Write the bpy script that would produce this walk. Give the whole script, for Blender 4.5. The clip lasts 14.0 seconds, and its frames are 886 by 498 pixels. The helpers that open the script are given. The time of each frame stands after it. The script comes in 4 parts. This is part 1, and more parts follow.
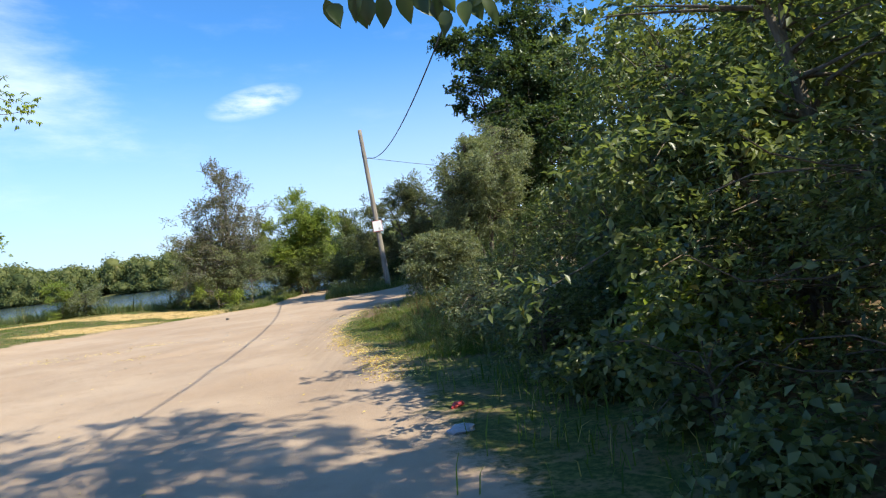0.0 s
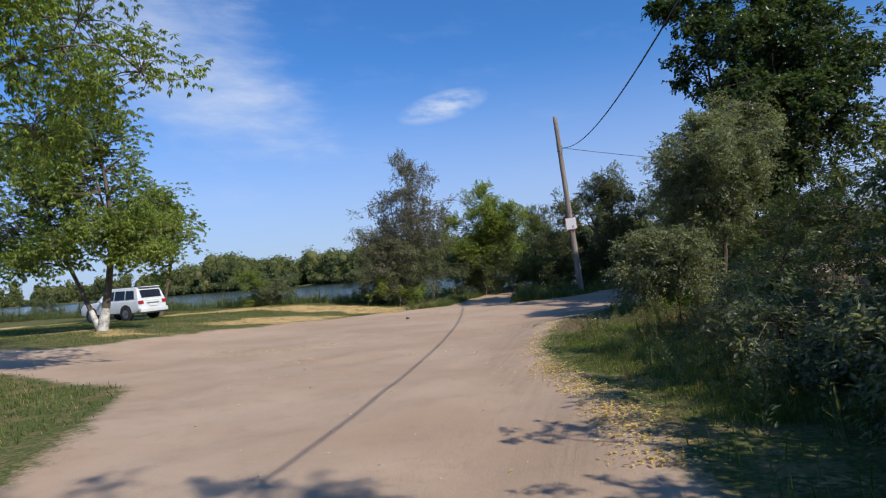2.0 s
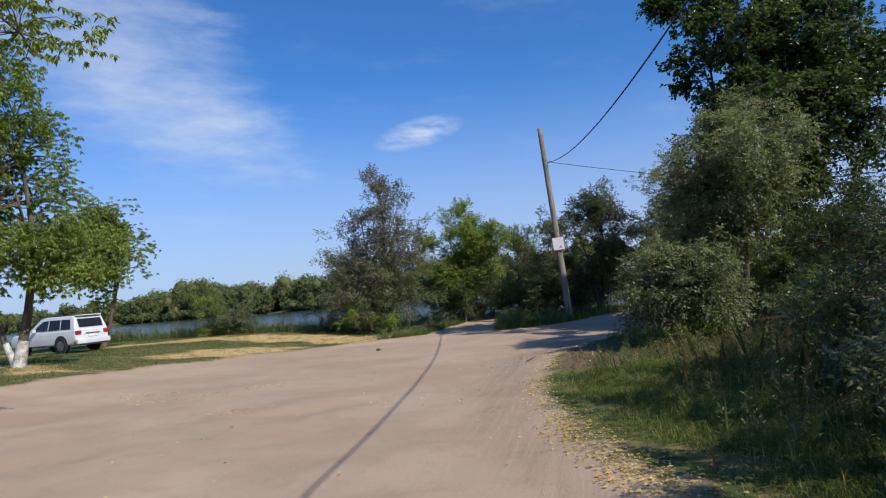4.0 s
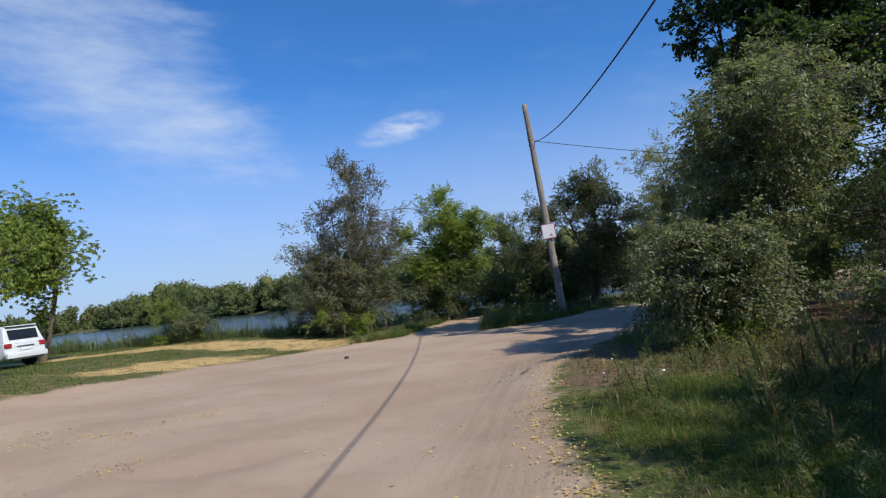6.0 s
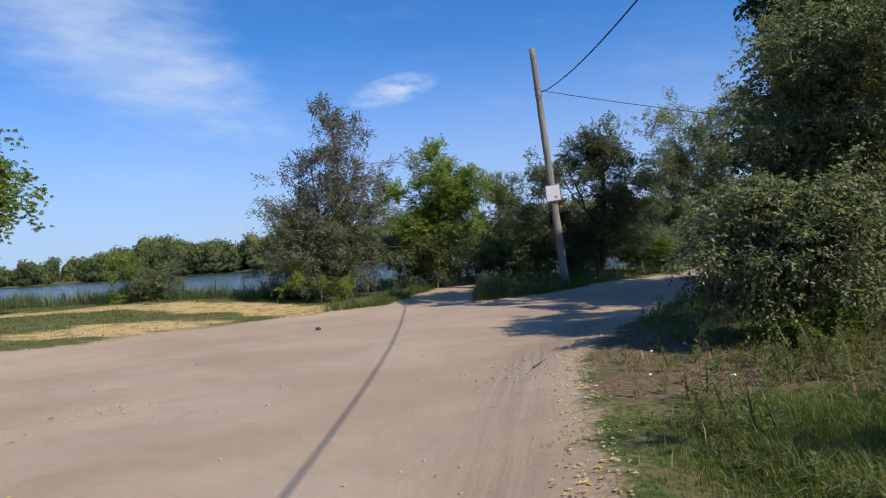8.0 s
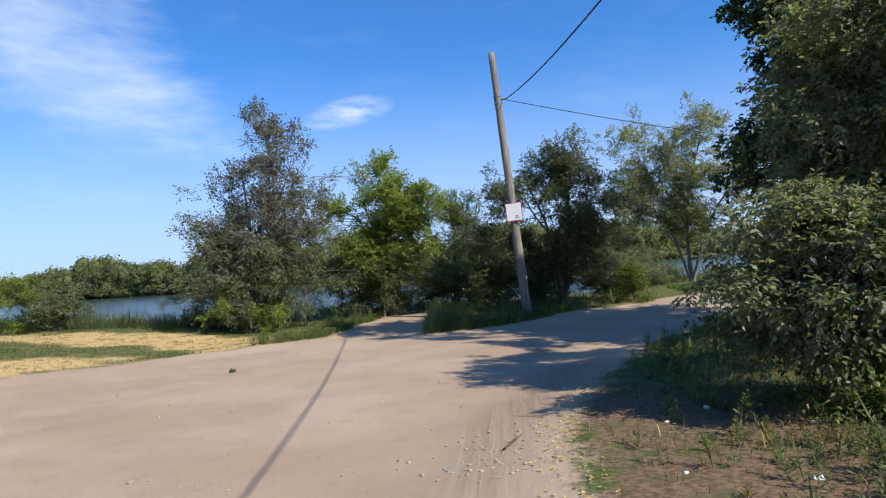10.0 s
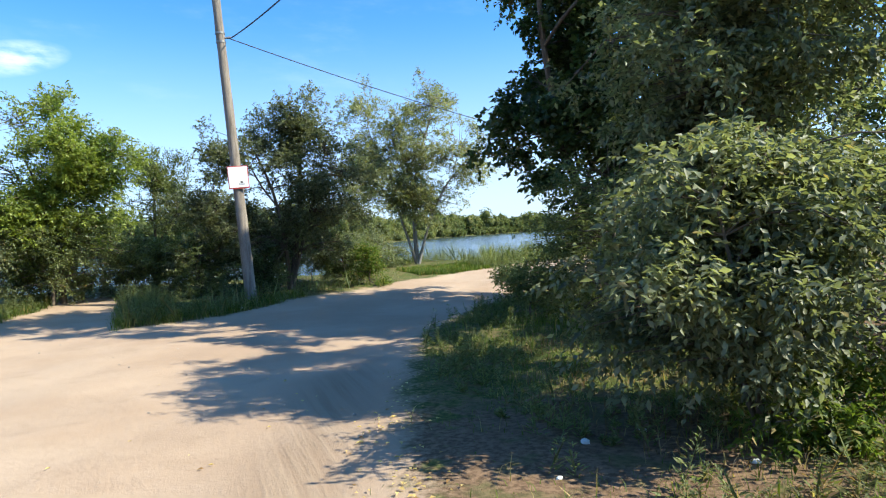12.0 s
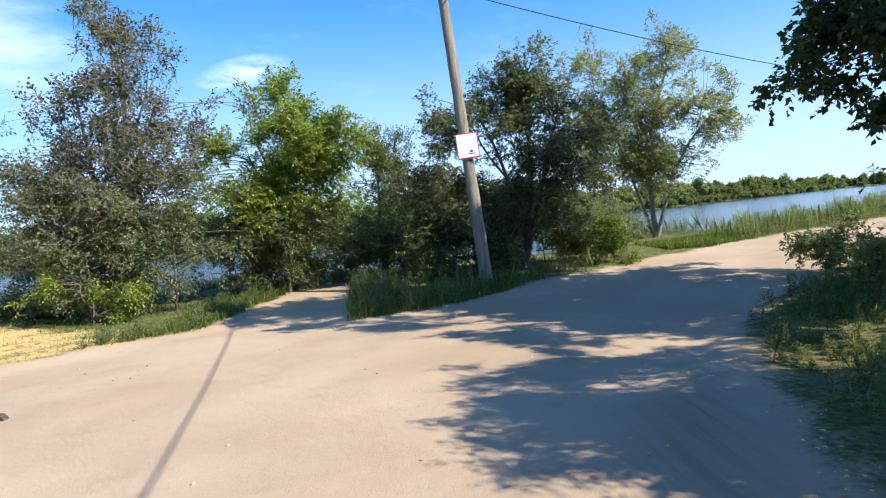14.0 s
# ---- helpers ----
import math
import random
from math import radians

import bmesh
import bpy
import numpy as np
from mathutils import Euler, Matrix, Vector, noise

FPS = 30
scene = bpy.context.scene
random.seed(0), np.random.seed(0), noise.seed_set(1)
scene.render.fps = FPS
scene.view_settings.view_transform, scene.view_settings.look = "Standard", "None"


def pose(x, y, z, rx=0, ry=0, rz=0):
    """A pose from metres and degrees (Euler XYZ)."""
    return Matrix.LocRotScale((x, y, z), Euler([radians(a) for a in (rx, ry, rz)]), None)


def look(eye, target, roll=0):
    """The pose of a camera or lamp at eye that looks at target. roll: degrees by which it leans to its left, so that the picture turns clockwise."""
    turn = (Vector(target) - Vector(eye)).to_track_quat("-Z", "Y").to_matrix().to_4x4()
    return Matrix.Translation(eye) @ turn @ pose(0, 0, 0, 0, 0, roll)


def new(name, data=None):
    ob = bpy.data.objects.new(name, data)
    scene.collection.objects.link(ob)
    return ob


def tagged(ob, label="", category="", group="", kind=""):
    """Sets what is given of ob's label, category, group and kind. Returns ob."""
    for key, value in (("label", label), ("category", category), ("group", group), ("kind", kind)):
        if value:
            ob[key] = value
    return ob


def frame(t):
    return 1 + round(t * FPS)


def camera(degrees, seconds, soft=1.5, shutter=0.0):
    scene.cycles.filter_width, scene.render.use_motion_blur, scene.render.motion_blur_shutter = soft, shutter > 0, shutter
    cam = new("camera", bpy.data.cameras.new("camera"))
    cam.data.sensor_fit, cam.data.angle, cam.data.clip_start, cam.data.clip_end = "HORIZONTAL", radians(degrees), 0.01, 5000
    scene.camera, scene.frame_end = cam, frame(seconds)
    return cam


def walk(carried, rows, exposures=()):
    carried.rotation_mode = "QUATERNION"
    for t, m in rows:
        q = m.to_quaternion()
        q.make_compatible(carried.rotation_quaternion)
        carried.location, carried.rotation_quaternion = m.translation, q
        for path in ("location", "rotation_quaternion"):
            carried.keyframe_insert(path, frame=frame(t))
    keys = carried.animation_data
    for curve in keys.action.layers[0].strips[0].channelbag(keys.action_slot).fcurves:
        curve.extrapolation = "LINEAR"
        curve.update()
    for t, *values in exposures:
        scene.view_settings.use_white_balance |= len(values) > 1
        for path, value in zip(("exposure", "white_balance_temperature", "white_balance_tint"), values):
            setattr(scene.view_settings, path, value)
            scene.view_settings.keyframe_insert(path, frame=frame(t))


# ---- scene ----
cam = camera(68.0, 14.0, soft=1.15)
PATH = [
    (0, (1.313, -1.258, 1.499), (1.367, 0.741, 1.484), -7.3),
    (0.5, (1.158, -0.355, 1.469), (1.121, 1.645, 1.485), -9.4),
    (1, (0.85, 0.691, 1.459), (0.611, 2.674, 1.55), -7.9),
    (1.5, (0.651, 1.37, 1.467), (0.282, 3.335, 1.538), -5.8),
    (2, (0.361, 2.246, 1.453), (-0.118, 4.187, 1.502), -5),
    (2.5, (0.066, 2.964, 1.43), (-0.441, 4.898, 1.482), -4.5),
    (3, (-0.18, 3.881, 1.371), (-0.689, 5.814, 1.441), -4),
    (3.5, (-0.293, 4.536, 1.375), (-0.735, 6.483, 1.494), -4),
    (6, (-0.755, 8.388, 1.382), (-1.111, 10.353, 1.483), -6.8),
    (6.5, (-0.929, 9.092, 1.363), (-1.309, 11.054, 1.45), -7.3),
    (7, (-1.093, 9.878, 1.35), (-1.443, 11.846, 1.409), -6.4),
    (7.5, (-1.28, 10.574, 1.338), (-1.651, 12.54, 1.367), -4.0),
    (8, (-1.37, 11.341, 1.346), (-1.704, 13.313, 1.337), -4.7),
    (10.5, (-1.798, 14.995, 1.368), (-1.863, 16.993, 1.433), -3.6),
    (11, (-1.994, 15.876, 1.287), (-1.723, 17.856, 1.355), -2.2),
    (11.5, (-2.137, 16.707, 1.271), (-1.661, 18.649, 1.305), -2.0),
    (12, (-2.273, 17.428, 1.263), (-1.589, 19.307, 1.207), -2.5),
    (12.5, (-2.381, 18.144, 1.272), (-1.757, 20.041, 1.177), -3.8),
    (13, (-2.472, 18.914, 1.212), (-1.905, 20.827, 1.073), -6.2),
    (13.5, (-2.651, 19.723, 1.217), (-2.397, 21.704, 1.109), -5.9),
    (14, (-2.826, 20.349, 1.194), (-2.739, 22.345, 1.11), -5.3),
]
walk(cam, [(t, look(eye, target, roll)) for t, eye, target, roll in PATH],
     exposures=[(0.0, 0.75, 6800, 2), (0.6, 0.62, 6800, 3), (1.4, 0.12, 6500, 8), (2.5, -0.06, 6400, 10), (6.5, -0.07, 6250, 8), (8.0, 0.0, 6250, 8), (10.5, 0.38, 6300, 6),
                (11.2, 0.62, 6450, 2), (12.0, 1.0, 6600, 0), (13.0, 1.02, 6600, 0), (14.0, 0.87, 6500, 1)])

# ---- light: a clear late-summer sky and one sun from behind on the right ----
SUN_TO = Vector((0.945, -0.55, 1.0)).normalized()
sun = new("sun", bpy.data.lights.new("sun", "SUN"))
sun.data.energy, sun.data.angle, sun.data.color = 5.0, radians(0.55), (1.0, 0.93, 0.82)
sun.matrix_world = look((0, 0, 40), Vector((0, 0, 40)) - SUN_TO)

world = bpy.data.worlds.new("sky")
scene.world = world
world.use_nodes = True


class Nodes:
    """A short way to write node trees."""

    def __init__(self, tree):
        self.t = tree
        tree.nodes.clear()

    def add(self, kind, **values):
        n = self.t.nodes.new(kind)
        for key, v in values.items():
            if key[0] == "i" and key[1:].isdigit():
                key = int(key[1:])
                if isinstance(v, bpy.types.NodeSocket):
                    self.t.links.new(v, n.inputs[key])
                else:
                    n.inputs[key].default_value = v
            else:
                setattr(n, key, v)
        return n

    def math(self, op, a, b=0.0, c=0.0, clamp=False):
        return self.add("ShaderNodeMath", operation=op, use_clamp=clamp, i0=a, i1=b, i2=c).outputs[0]

    def step(self, v, lo, hi):
        n = self.add("ShaderNodeMapRange", interpolation_type="SMOOTHSTEP", i0=v, i1=lo, i2=hi)
        return n.outputs[0]

    def noise(self, vec, scale, detail=4.0, rough=0.55):
        n = self.add("ShaderNodeTexNoise", i2=scale, i3=detail, i4=rough)
        self.t.links.new(vec, n.inputs["Vector"])
        return n.outputs[0]

    def mix(self, fac, a, b):
        n = self.add("ShaderNodeMix", data_type="RGBA")
        for socket, v in ((n.inputs[0], fac), (n.inputs[6], a), (n.inputs[7], b)):
            if isinstance(v, bpy.types.NodeSocket):
                self.t.links.new(v, socket)
            else:
                socket.default_value = v if isinstance(v, float) else (*v[:3], 1)
        return n.outputs[2]


def build_sky():
    k = Nodes(world.node_tree)
    sky = k.add("ShaderNodeTexSky", sky_type="NISHITA", sun_disc=False, sun_elevation=math.asin(SUN_TO.z),
                sun_rotation=math.atan2(SUN_TO.x, SUN_TO.y), altitude=150.0, air_density=1.0, dust_density=0.6, ozone_density=2.0)
    way = k.add("ShaderNodeTexCoord").outputs["Generated"]
    xyz = k.add("ShaderNodeSeparateXYZ", i0=way)
    x, y, z = xyz.outputs
    az = k.math("MULTIPLY", k.math("ARCTAN2", x, y), 57.2958)
    el = k.math("MULTIPLY", k.math("ARCSINE", z), 57.2958)
    # thin cirrus stretched along the wind, in sky coordinates of degrees
    flat = k.add("ShaderNodeCombineXYZ", i0=k.math("ADD", k.math("MULTIPLY", az, 0.05), k.math("MULTIPLY", el, 0.03)), i1=k.math("MULTIPLY", el, 0.15), i2=0.0).outputs[0]
    streak = k.noise(flat, 1.6, 7.0, 0.62)
    fine = k.noise(flat, 6.0, 6.0, 0.6)

    def bank(a0, e0, ra, re, tilt):
        u = k.math("SUBTRACT", az, a0)
        v = k.math("SUBTRACT", k.math("SUBTRACT", el, e0), k.math("MULTIPLY", u, tilt))
        d = k.math("ADD", k.math("POWER", k.math("ABSOLUTE", k.math("DIVIDE", u, ra)), 2.0), k.math("POWER", k.math("ABSOLUTE", k.math("DIVIDE", v, re)), 2.0))
        return k.math("SUBTRACT", 1.0, d, clamp=True)

    small = k.math("MULTIPLY", bank(-12.8, 13.6, 4.2, 1.35, 0.16), k.step(fine, 0.28, 0.78))
    large = k.step(k.math("ADD", k.math("MULTIPLY", bank(-37.0, 20.0, 19.0, 12.0, -0.5), 0.6), k.math("MULTIPLY", streak, 0.9)), 0.66, 1.25)
    veil = k.math("MULTIPLY", k.step(streak, 0.5, 0.85), 0.18)
    haze = k.math("MULTIPLY", k.step(el, 19.0, 0.0), 0.64)
    cloud = k.math("ADD", k.math("ADD", k.math("MULTIPLY", small, 1.1), k.math("MULTIPLY", large, 0.8)), veil, clamp=True)
    tint = k.mix(1.0, sky.outputs[0], (0.46, 0.96, 1.56))
    tint.node.blend_type = "MULTIPLY"
    whitened = k.mix(haze, tint, (5.6, 5.75, 7.9))
    colour = k.mix(k.math("MULTIPLY", cloud, 0.8), whitened, (7.2, 7.9, 9.2))
    back = k.add("ShaderNodeBackground", i0=colour, i1=0.1)
    out = k.add("ShaderNodeOutputWorld")
    k.t.links.new(back.outputs[0], out.inputs[0])


build_sky()


# ---- materials ----
def material(name):
    m = bpy.data.materials.new(name)
    m.use_nodes = True
    return m, Nodes(m.node_tree)


def finish(k, colour, rough=0.8, bump=None, depth=0.02, metal=0.0, spec=0.4, through_light=None, coat=0.0):
    p = k.add("ShaderNodeBsdfPrincipled")
    for key, v in (("Base Color", colour), ("Roughness", rough), ("Metallic", metal), ("Specular IOR Level", spec), ("Coat Weight", coat)):
        if isinstance(v, bpy.types.NodeSocket):
            k.t.links.new(v, p.inputs[key])
        else:
            p.inputs[key].default_value = (*v[:3], 1) if key == "Base Color" else v
    if bump is not None:
        b = k.add("ShaderNodeBump")
        b.inputs["Strength"].default_value, b.inputs["Distance"].default_value = 1.0, depth
        k.t.links.new(bump, b.inputs["Height"])
        k.t.links.new(b.outputs[0], p.inputs["Normal"])
    shader = p.outputs[0]
    if through_light:
        t = k.add("ShaderNodeBsdfTranslucent")
        glow = k.mix(1.0, colour, (1.4, 1.45, 0.75))
        glow.node.blend_type = "MULTIPLY"
        k.t.links.new(glow, t.inputs[0])
        mixed = k.add("ShaderNodeMixShader", i0=through_light, i1=shader, i2=t.outputs[0])
        shader = mixed.outputs[0]
    out = k.add("ShaderNodeOutputMaterial")
    k.t.links.new(shader, out.inputs[0])


def spot(k):
    return k.add("ShaderNodeTexCoord").outputs["Object"]


def leaf_material(name, dark, light, odd=None, share=0.06, gloss=0.5, spec=0.5, patch=0.9):
    """Foliage: every leaf its own shade between dark and light, a few of an odd colour."""
    m, k = material(name)
    r = k.add("ShaderNodeNewGeometry").outputs["Random Per Island"]
    n = k.noise(spot(k), patch, 2.0)
    v = k.math("ADD", k.math("ADD", k.math("MULTIPLY", r, 0.8), 0.08), k.math("MULTIPLY", k.math("SUBTRACT", n, 0.5), 1.3), clamp=True)
    c = k.mix(v, dark, light)
    if odd:
        c = k.mix(k.step(k.math("FRACT", k.math("MULTIPLY", r, 17.3)), 1.0 - share, 1.0 - share + 0.01), c, odd)
    finish(k, c, gloss, spec=spec, through_light=0.45)
    return m


def plain(name, base, other, scale=3.0, rough=0.7, depth=0.004, fine=40.0, metal=0.0, coat=0.0, stretch=None):
    m, k = material(name)
    p = spot(k)
    if stretch:
        p = k.add("ShaderNodeMapping", i0=p, i3=stretch).outputs[0]
    a, b = k.noise(p, scale, 5.0), k.noise(p, fine, 3.0)
    v = k.math("ADD", k.math("MULTIPLY", a, 0.6), k.math("MULTIPLY", b, 0.4))
    finish(k, k.mix(k.step(v, 0.35, 0.65), base, other), rough, b, depth, metal, coat=coat)
    return m


def ground_material():
    m, k = material("ground_earth_and_turf")
    p = spot(k)
    road = k.add("ShaderNodeAttribute", attribute_name="road").outputs["Fac"]
    dry = k.add("ShaderNodeAttribute", attribute_name="dry").outputs["Fac"]
    litter = k.add("ShaderNodeAttribute", attribute_name="litter").outputs["Fac"]
    n1, n2, n3, n4 = k.noise(p, 0.35, 5.0), k.noise(p, 2.4, 6.0, 0.6), k.noise(p, 16.0, 5.0, 0.65), k.noise(p, 95.0, 3.0)
    # packed earth: pale dust, browner worn places, gravel specks
    earth = k.mix(k.step(n1, 0.34, 0.66), (0.385, 0.27, 0.185), (0.45, 0.33, 0.235))
    earth = k.mix(k.math("MULTIPLY", k.step(n2, 0.5, 0.75), 0.3), earth, (0.31, 0.215, 0.145))
    earth = k.mix(k.math("MULTIPLY", k.step(n3, 0.55, 0.75), 0.3), earth, (0.47, 0.36, 0.27))
    grit = k.add("ShaderNodeTexVoronoi", i2=42.0)
    k.t.links.new(p, grit.inputs["Vector"])
    pebble = k.math("MULTIPLY", k.step(grit.outputs["Distance"], 0.22, 0.08), k.step(n2, 0.45, 0.7))
    earth = k.mix(k.math("MULTIPLY", pebble, 0.5), earth, (0.46, 0.42, 0.37))
    # tyre ruts and browner soil near the verge
    rut = k.add("ShaderNodeAttribute", attribute_name="rut").outputs["Fac"]
    lanes = k.noise(k.add("ShaderNodeMapping", i0=p, i2=(0, 0, 0.12), i3=(11.0, 0.35, 1.0)).outputs[0], 1.0, 3.0)
    earth = k.mix(k.math("MULTIPLY", rut, 0.6), earth, k.mix(k.step(lanes, 0.35, 0.65), (0.22, 0.15, 0.098), (0.33, 0.245, 0.17)))
    # turf and straw
    turf = k.mix(k.step(n3, 0.35, 0.7), (0.05, 0.07, 0.018), (0.13, 0.14, 0.04))
    turf = k.mix(k.math("MULTIPLY", k.step(k.math("ADD", k.math("MULTIPLY", n2, 0.7), k.math("MULTIPLY", n3, 0.3)), 0.46, 0.58), 0.55), turf, (0.24, 0.16, 0.085))
    straw = k.mix(k.step(n3, 0.3, 0.7), (0.42, 0.27, 0.105), (0.62, 0.44, 0.20))
    straw = k.mix(k.math("MULTIPLY", k.step(n2, 0.52, 0.62), 0.7), straw, turf)
    soil = k.mix(k.step(n3, 0.35, 0.65), (0.105, 0.066, 0.04), (0.235, 0.15, 0.092))
    soil = k.mix(k.math("MULTIPLY", k.step(n2, 0.5, 0.66), 0.6), soil, (0.09, 0.10, 0.035))
    edge = k.math("ADD", road, k.math("MULTIPLY", k.math("SUBTRACT", k.math("ADD", k.math("MULTIPLY", n2, 0.65), k.math("MULTIPLY", n3, 0.35)), 0.5), 1.1))
    wide = k.noise(k.add("ShaderNodeMapping", i0=p, i3=(0.5, 1.0, 1.0)).outputs[0], 0.8, 6.0, 0.65)
    dryer = k.math("ADD", k.math("MULTIPLY", dry, 0.75), k.math("MULTIPLY", k.math("SUBTRACT", k.math("ADD", k.math("MULTIPLY", wide, 0.7), k.math("MULTIPLY", n3, 0.3)), 0.46), 2.4))
    c = k.mix(k.step(dryer, 0.3, 0.75), turf, straw)
    c = k.mix(k.step(k.math("ADD", litter, k.math("MULTIPLY", k.math("SUBTRACT", n2, 0.5), 1.4)), 0.4, 0.65), c, soil)
    c = k.mix(k.step(edge, 0.32, 0.68), c, earth)
    h = k.math("ADD", k.math("ADD", k.math("MULTIPLY", n2, 0.16), k.math("MULTIPLY", n3, 0.2)), k.math("ADD", k.math("MULTIPLY", n4, 0.12), k.math("ADD", k.math("MULTIPLY", pebble, 0.25), k.math("MULTIPLY", k.math("MULTIPLY", rut, lanes), 0.35))))
    finish(k, c, 0.95, h, 0.05, spec=0.15)
    return m


def water_material():
    m, k = material("river_water")
    p = spot(k)
    wide = k.add("ShaderNodeMapping", i0=p, i3=(0.25, 1.0, 1.0)).outputs[0]
    h = k.math("ADD", k.noise(wide, 1.1, 3.0), k.math("MULTIPLY", k.noise(p, 5.0, 2.0), 0.4))
    c = k.mix(k.step(k.noise(wide, 0.02, 3.0), 0.4, 0.62), (0.035, 0.06, 0.075), (0.06, 0.09, 0.10))
    finish(k, c, 0.12, h, 0.05, spec=0.5)
    return m


GROUND, WATER = ground_material(), water_material()
BARK = plain("rough_bark", (0.075, 0.055, 0.04), (0.17, 0.135, 0.10), 6.0, 0.9, 0.02, 30.0, stretch=(1, 1, 0.2))
BARK_GREY = plain("grey_dry_bark", (0.15, 0.13, 0.11), (0.30, 0.27, 0.24), 6.0, 0.9, 0.015, 30.0, stretch=(1, 1, 0.2))
LIMEWASH = plain("limewashed_bark", (0.22, 0.19, 0.16), (0.62, 0.60, 0.55), 5.0, 0.9, 0.01, 30.0)
TIMBER = plain("weathered_pole_wood", (0.15, 0.122, 0.098), (0.30, 0.255, 0.21), 2.5, 0.85, 0.006, 26.0, stretch=(6, 6, 0.35))
STEEL = plain("dull_steel", (0.22, 0.21, 0.20), (0.34, 0.33, 0.31), 8.0, 0.5, 0.002, metal=0.8)
CABLE = plain("black_cable", (0.018, 0.018, 0.02), (0.035, 0.035, 0.04), 8.0, 0.6)
SIGN_WHITE = plain("white_sign_paint", (0.76, 0.75, 0.74), (0.82, 0.81, 0.80), 3.0, 0.45, 0.001)
SIGN_RED = plain("red_sign_paint", (0.45, 0.03, 0.03), (0.55, 0.06, 0.05), 6.0, 0.5, 0.001)
SIGN_DARK = plain("faded_dark_print", (0.06, 0.055, 0.06), (0.16, 0.12, 0.12), 9.0, 0.6, 0.001)

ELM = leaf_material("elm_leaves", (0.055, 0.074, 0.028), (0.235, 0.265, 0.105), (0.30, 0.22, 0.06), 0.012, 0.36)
# maple's own dark green; on elm leaves it stands in for shade
MAPLE_SHADED_ELM = leaf_material("maple_and_shaded_elm_leaves", (0.026, 0.045, 0.016), (0.10, 0.135, 0.045), gloss=0.36)
GREYELM = leaf_material("grey_elm_leaves", (0.05, 0.06, 0.032), (0.22, 0.235, 0.135), gloss=0.4)
OLIVE = leaf_material("grey_green_leaves", (0.085, 0.10, 0.055), (0.30, 0.315, 0.175), (0.30, 0.24, 0.10), 0.02, 0.5)
PALE = leaf_material("pale_pear_leaves", (0.14, 0.155, 0.07), (0.38, 0.39, 0.20), (0.36, 0.30, 0.10), 0.08, 0.42)
# fresh green leaves; on one elm and some burdock the brightness replaces sunlight
FRESH_SUNLIT = leaf_material("fresh_and_sunlit_leaves", (0.105, 0.145, 0.03), (0.35, 0.40, 0.085), gloss=0.45)
ASH = leaf_material("ash_maple_leaves", (0.09, 0.135, 0.03), (0.35, 0.42, 0.09), (0.33, 0.29, 0.07), 0.05, 0.5)
BROWN = leaf_material("dead_brown_stalks", (0.10, 0.06, 0.03), (0.26, 0.17, 0.09), (0.34, 0.26, 0.14), 0.2, 0.8)
DRYLEAF = leaf_material("withered_leaves", (0.07, 0.065, 0.045), (0.22, 0.19, 0.13), (0.14, 0.16, 0.07), 0.3, 0.6)
FARLEAF = leaf_material("far_wood_leaves", (0.075, 0.10, 0.042), (0.225, 0.235, 0.095), (0.25, 0.23, 0.11), 0.05, 0.95, 0.1, 0.05)
GRASS = leaf_material("green_grass", (0.05, 0.085, 0.014), (0.165, 0.22, 0.04), (0.36, 0.28, 0.12), 0.08, 0.7, 0.25)
LUSH = leaf_material("lush_grass_blades", (0.055, 0.085, 0.016), (0.20, 0.24, 0.05), (0.34, 0.26, 0.12), 0.16, 0.6, 0.3)
STRAW = leaf_material("dry_straw", (0.34, 0.24, 0.09), (0.58, 0.45, 0.20), (0.12, 0.15, 0.04), 0.12, 0.7)
REED = leaf_material("reed_blades", (0.06, 0.10, 0.03), (0.17, 0.22, 0.09), (0.33, 0.27, 0.13), 0.10, 0.6)
WEED = leaf_material("wormwood_leaves", (0.085, 0.11, 0.042), (0.25, 0.28, 0.12), (0.26, 0.22, 0.10), 0.08, 0.7)
TALLWEED = leaf_material("seeding_weed_leaves", (0.075, 0.085, 0.03), (0.21, 0.22, 0.085), (0.24, 0.15, 0.08), 0.22, 0.7)
FALLEN = leaf_material("fallen_yellow_leaves", (0.52, 0.36, 0.11), (0.84, 0.68, 0.32), (0.32, 0.19, 0.08), 0.18, 0.7)


# ---- the lie of the land ----
def lerp(x, xs, ys):
    return np.interp(x, xs, ys)


def smooth(a, b, x):
    t = np.clip((np.asarray(x, float) - a) / (b - a), 0, 1)
    return t * t * (3 - 2 * t)


BANK_X = (-900, -100, -44, -28, -18, -13, -10, -6, 0, 3, 5, 8, 12, 17, 30, 100, 900)
BANK_Y = (180, 58, 43, 40, 38.2, 39.6, 43, 46, 44.5, 45, 48, 50.5, 48, 50.5, 61, 105, 300)
FAR_X = (-900, -216, -87, 0, 60, 130, 363, 900)
FAR_Y = (620, 295, 232, 222, 245, 340, 560, 760)
WATER_Z = -2.1


def near_bank(x):
    return lerp(x, BANK_X, BANK_Y)


def far_bank(x):
    return lerp(x, FAR_X, FAR_Y)


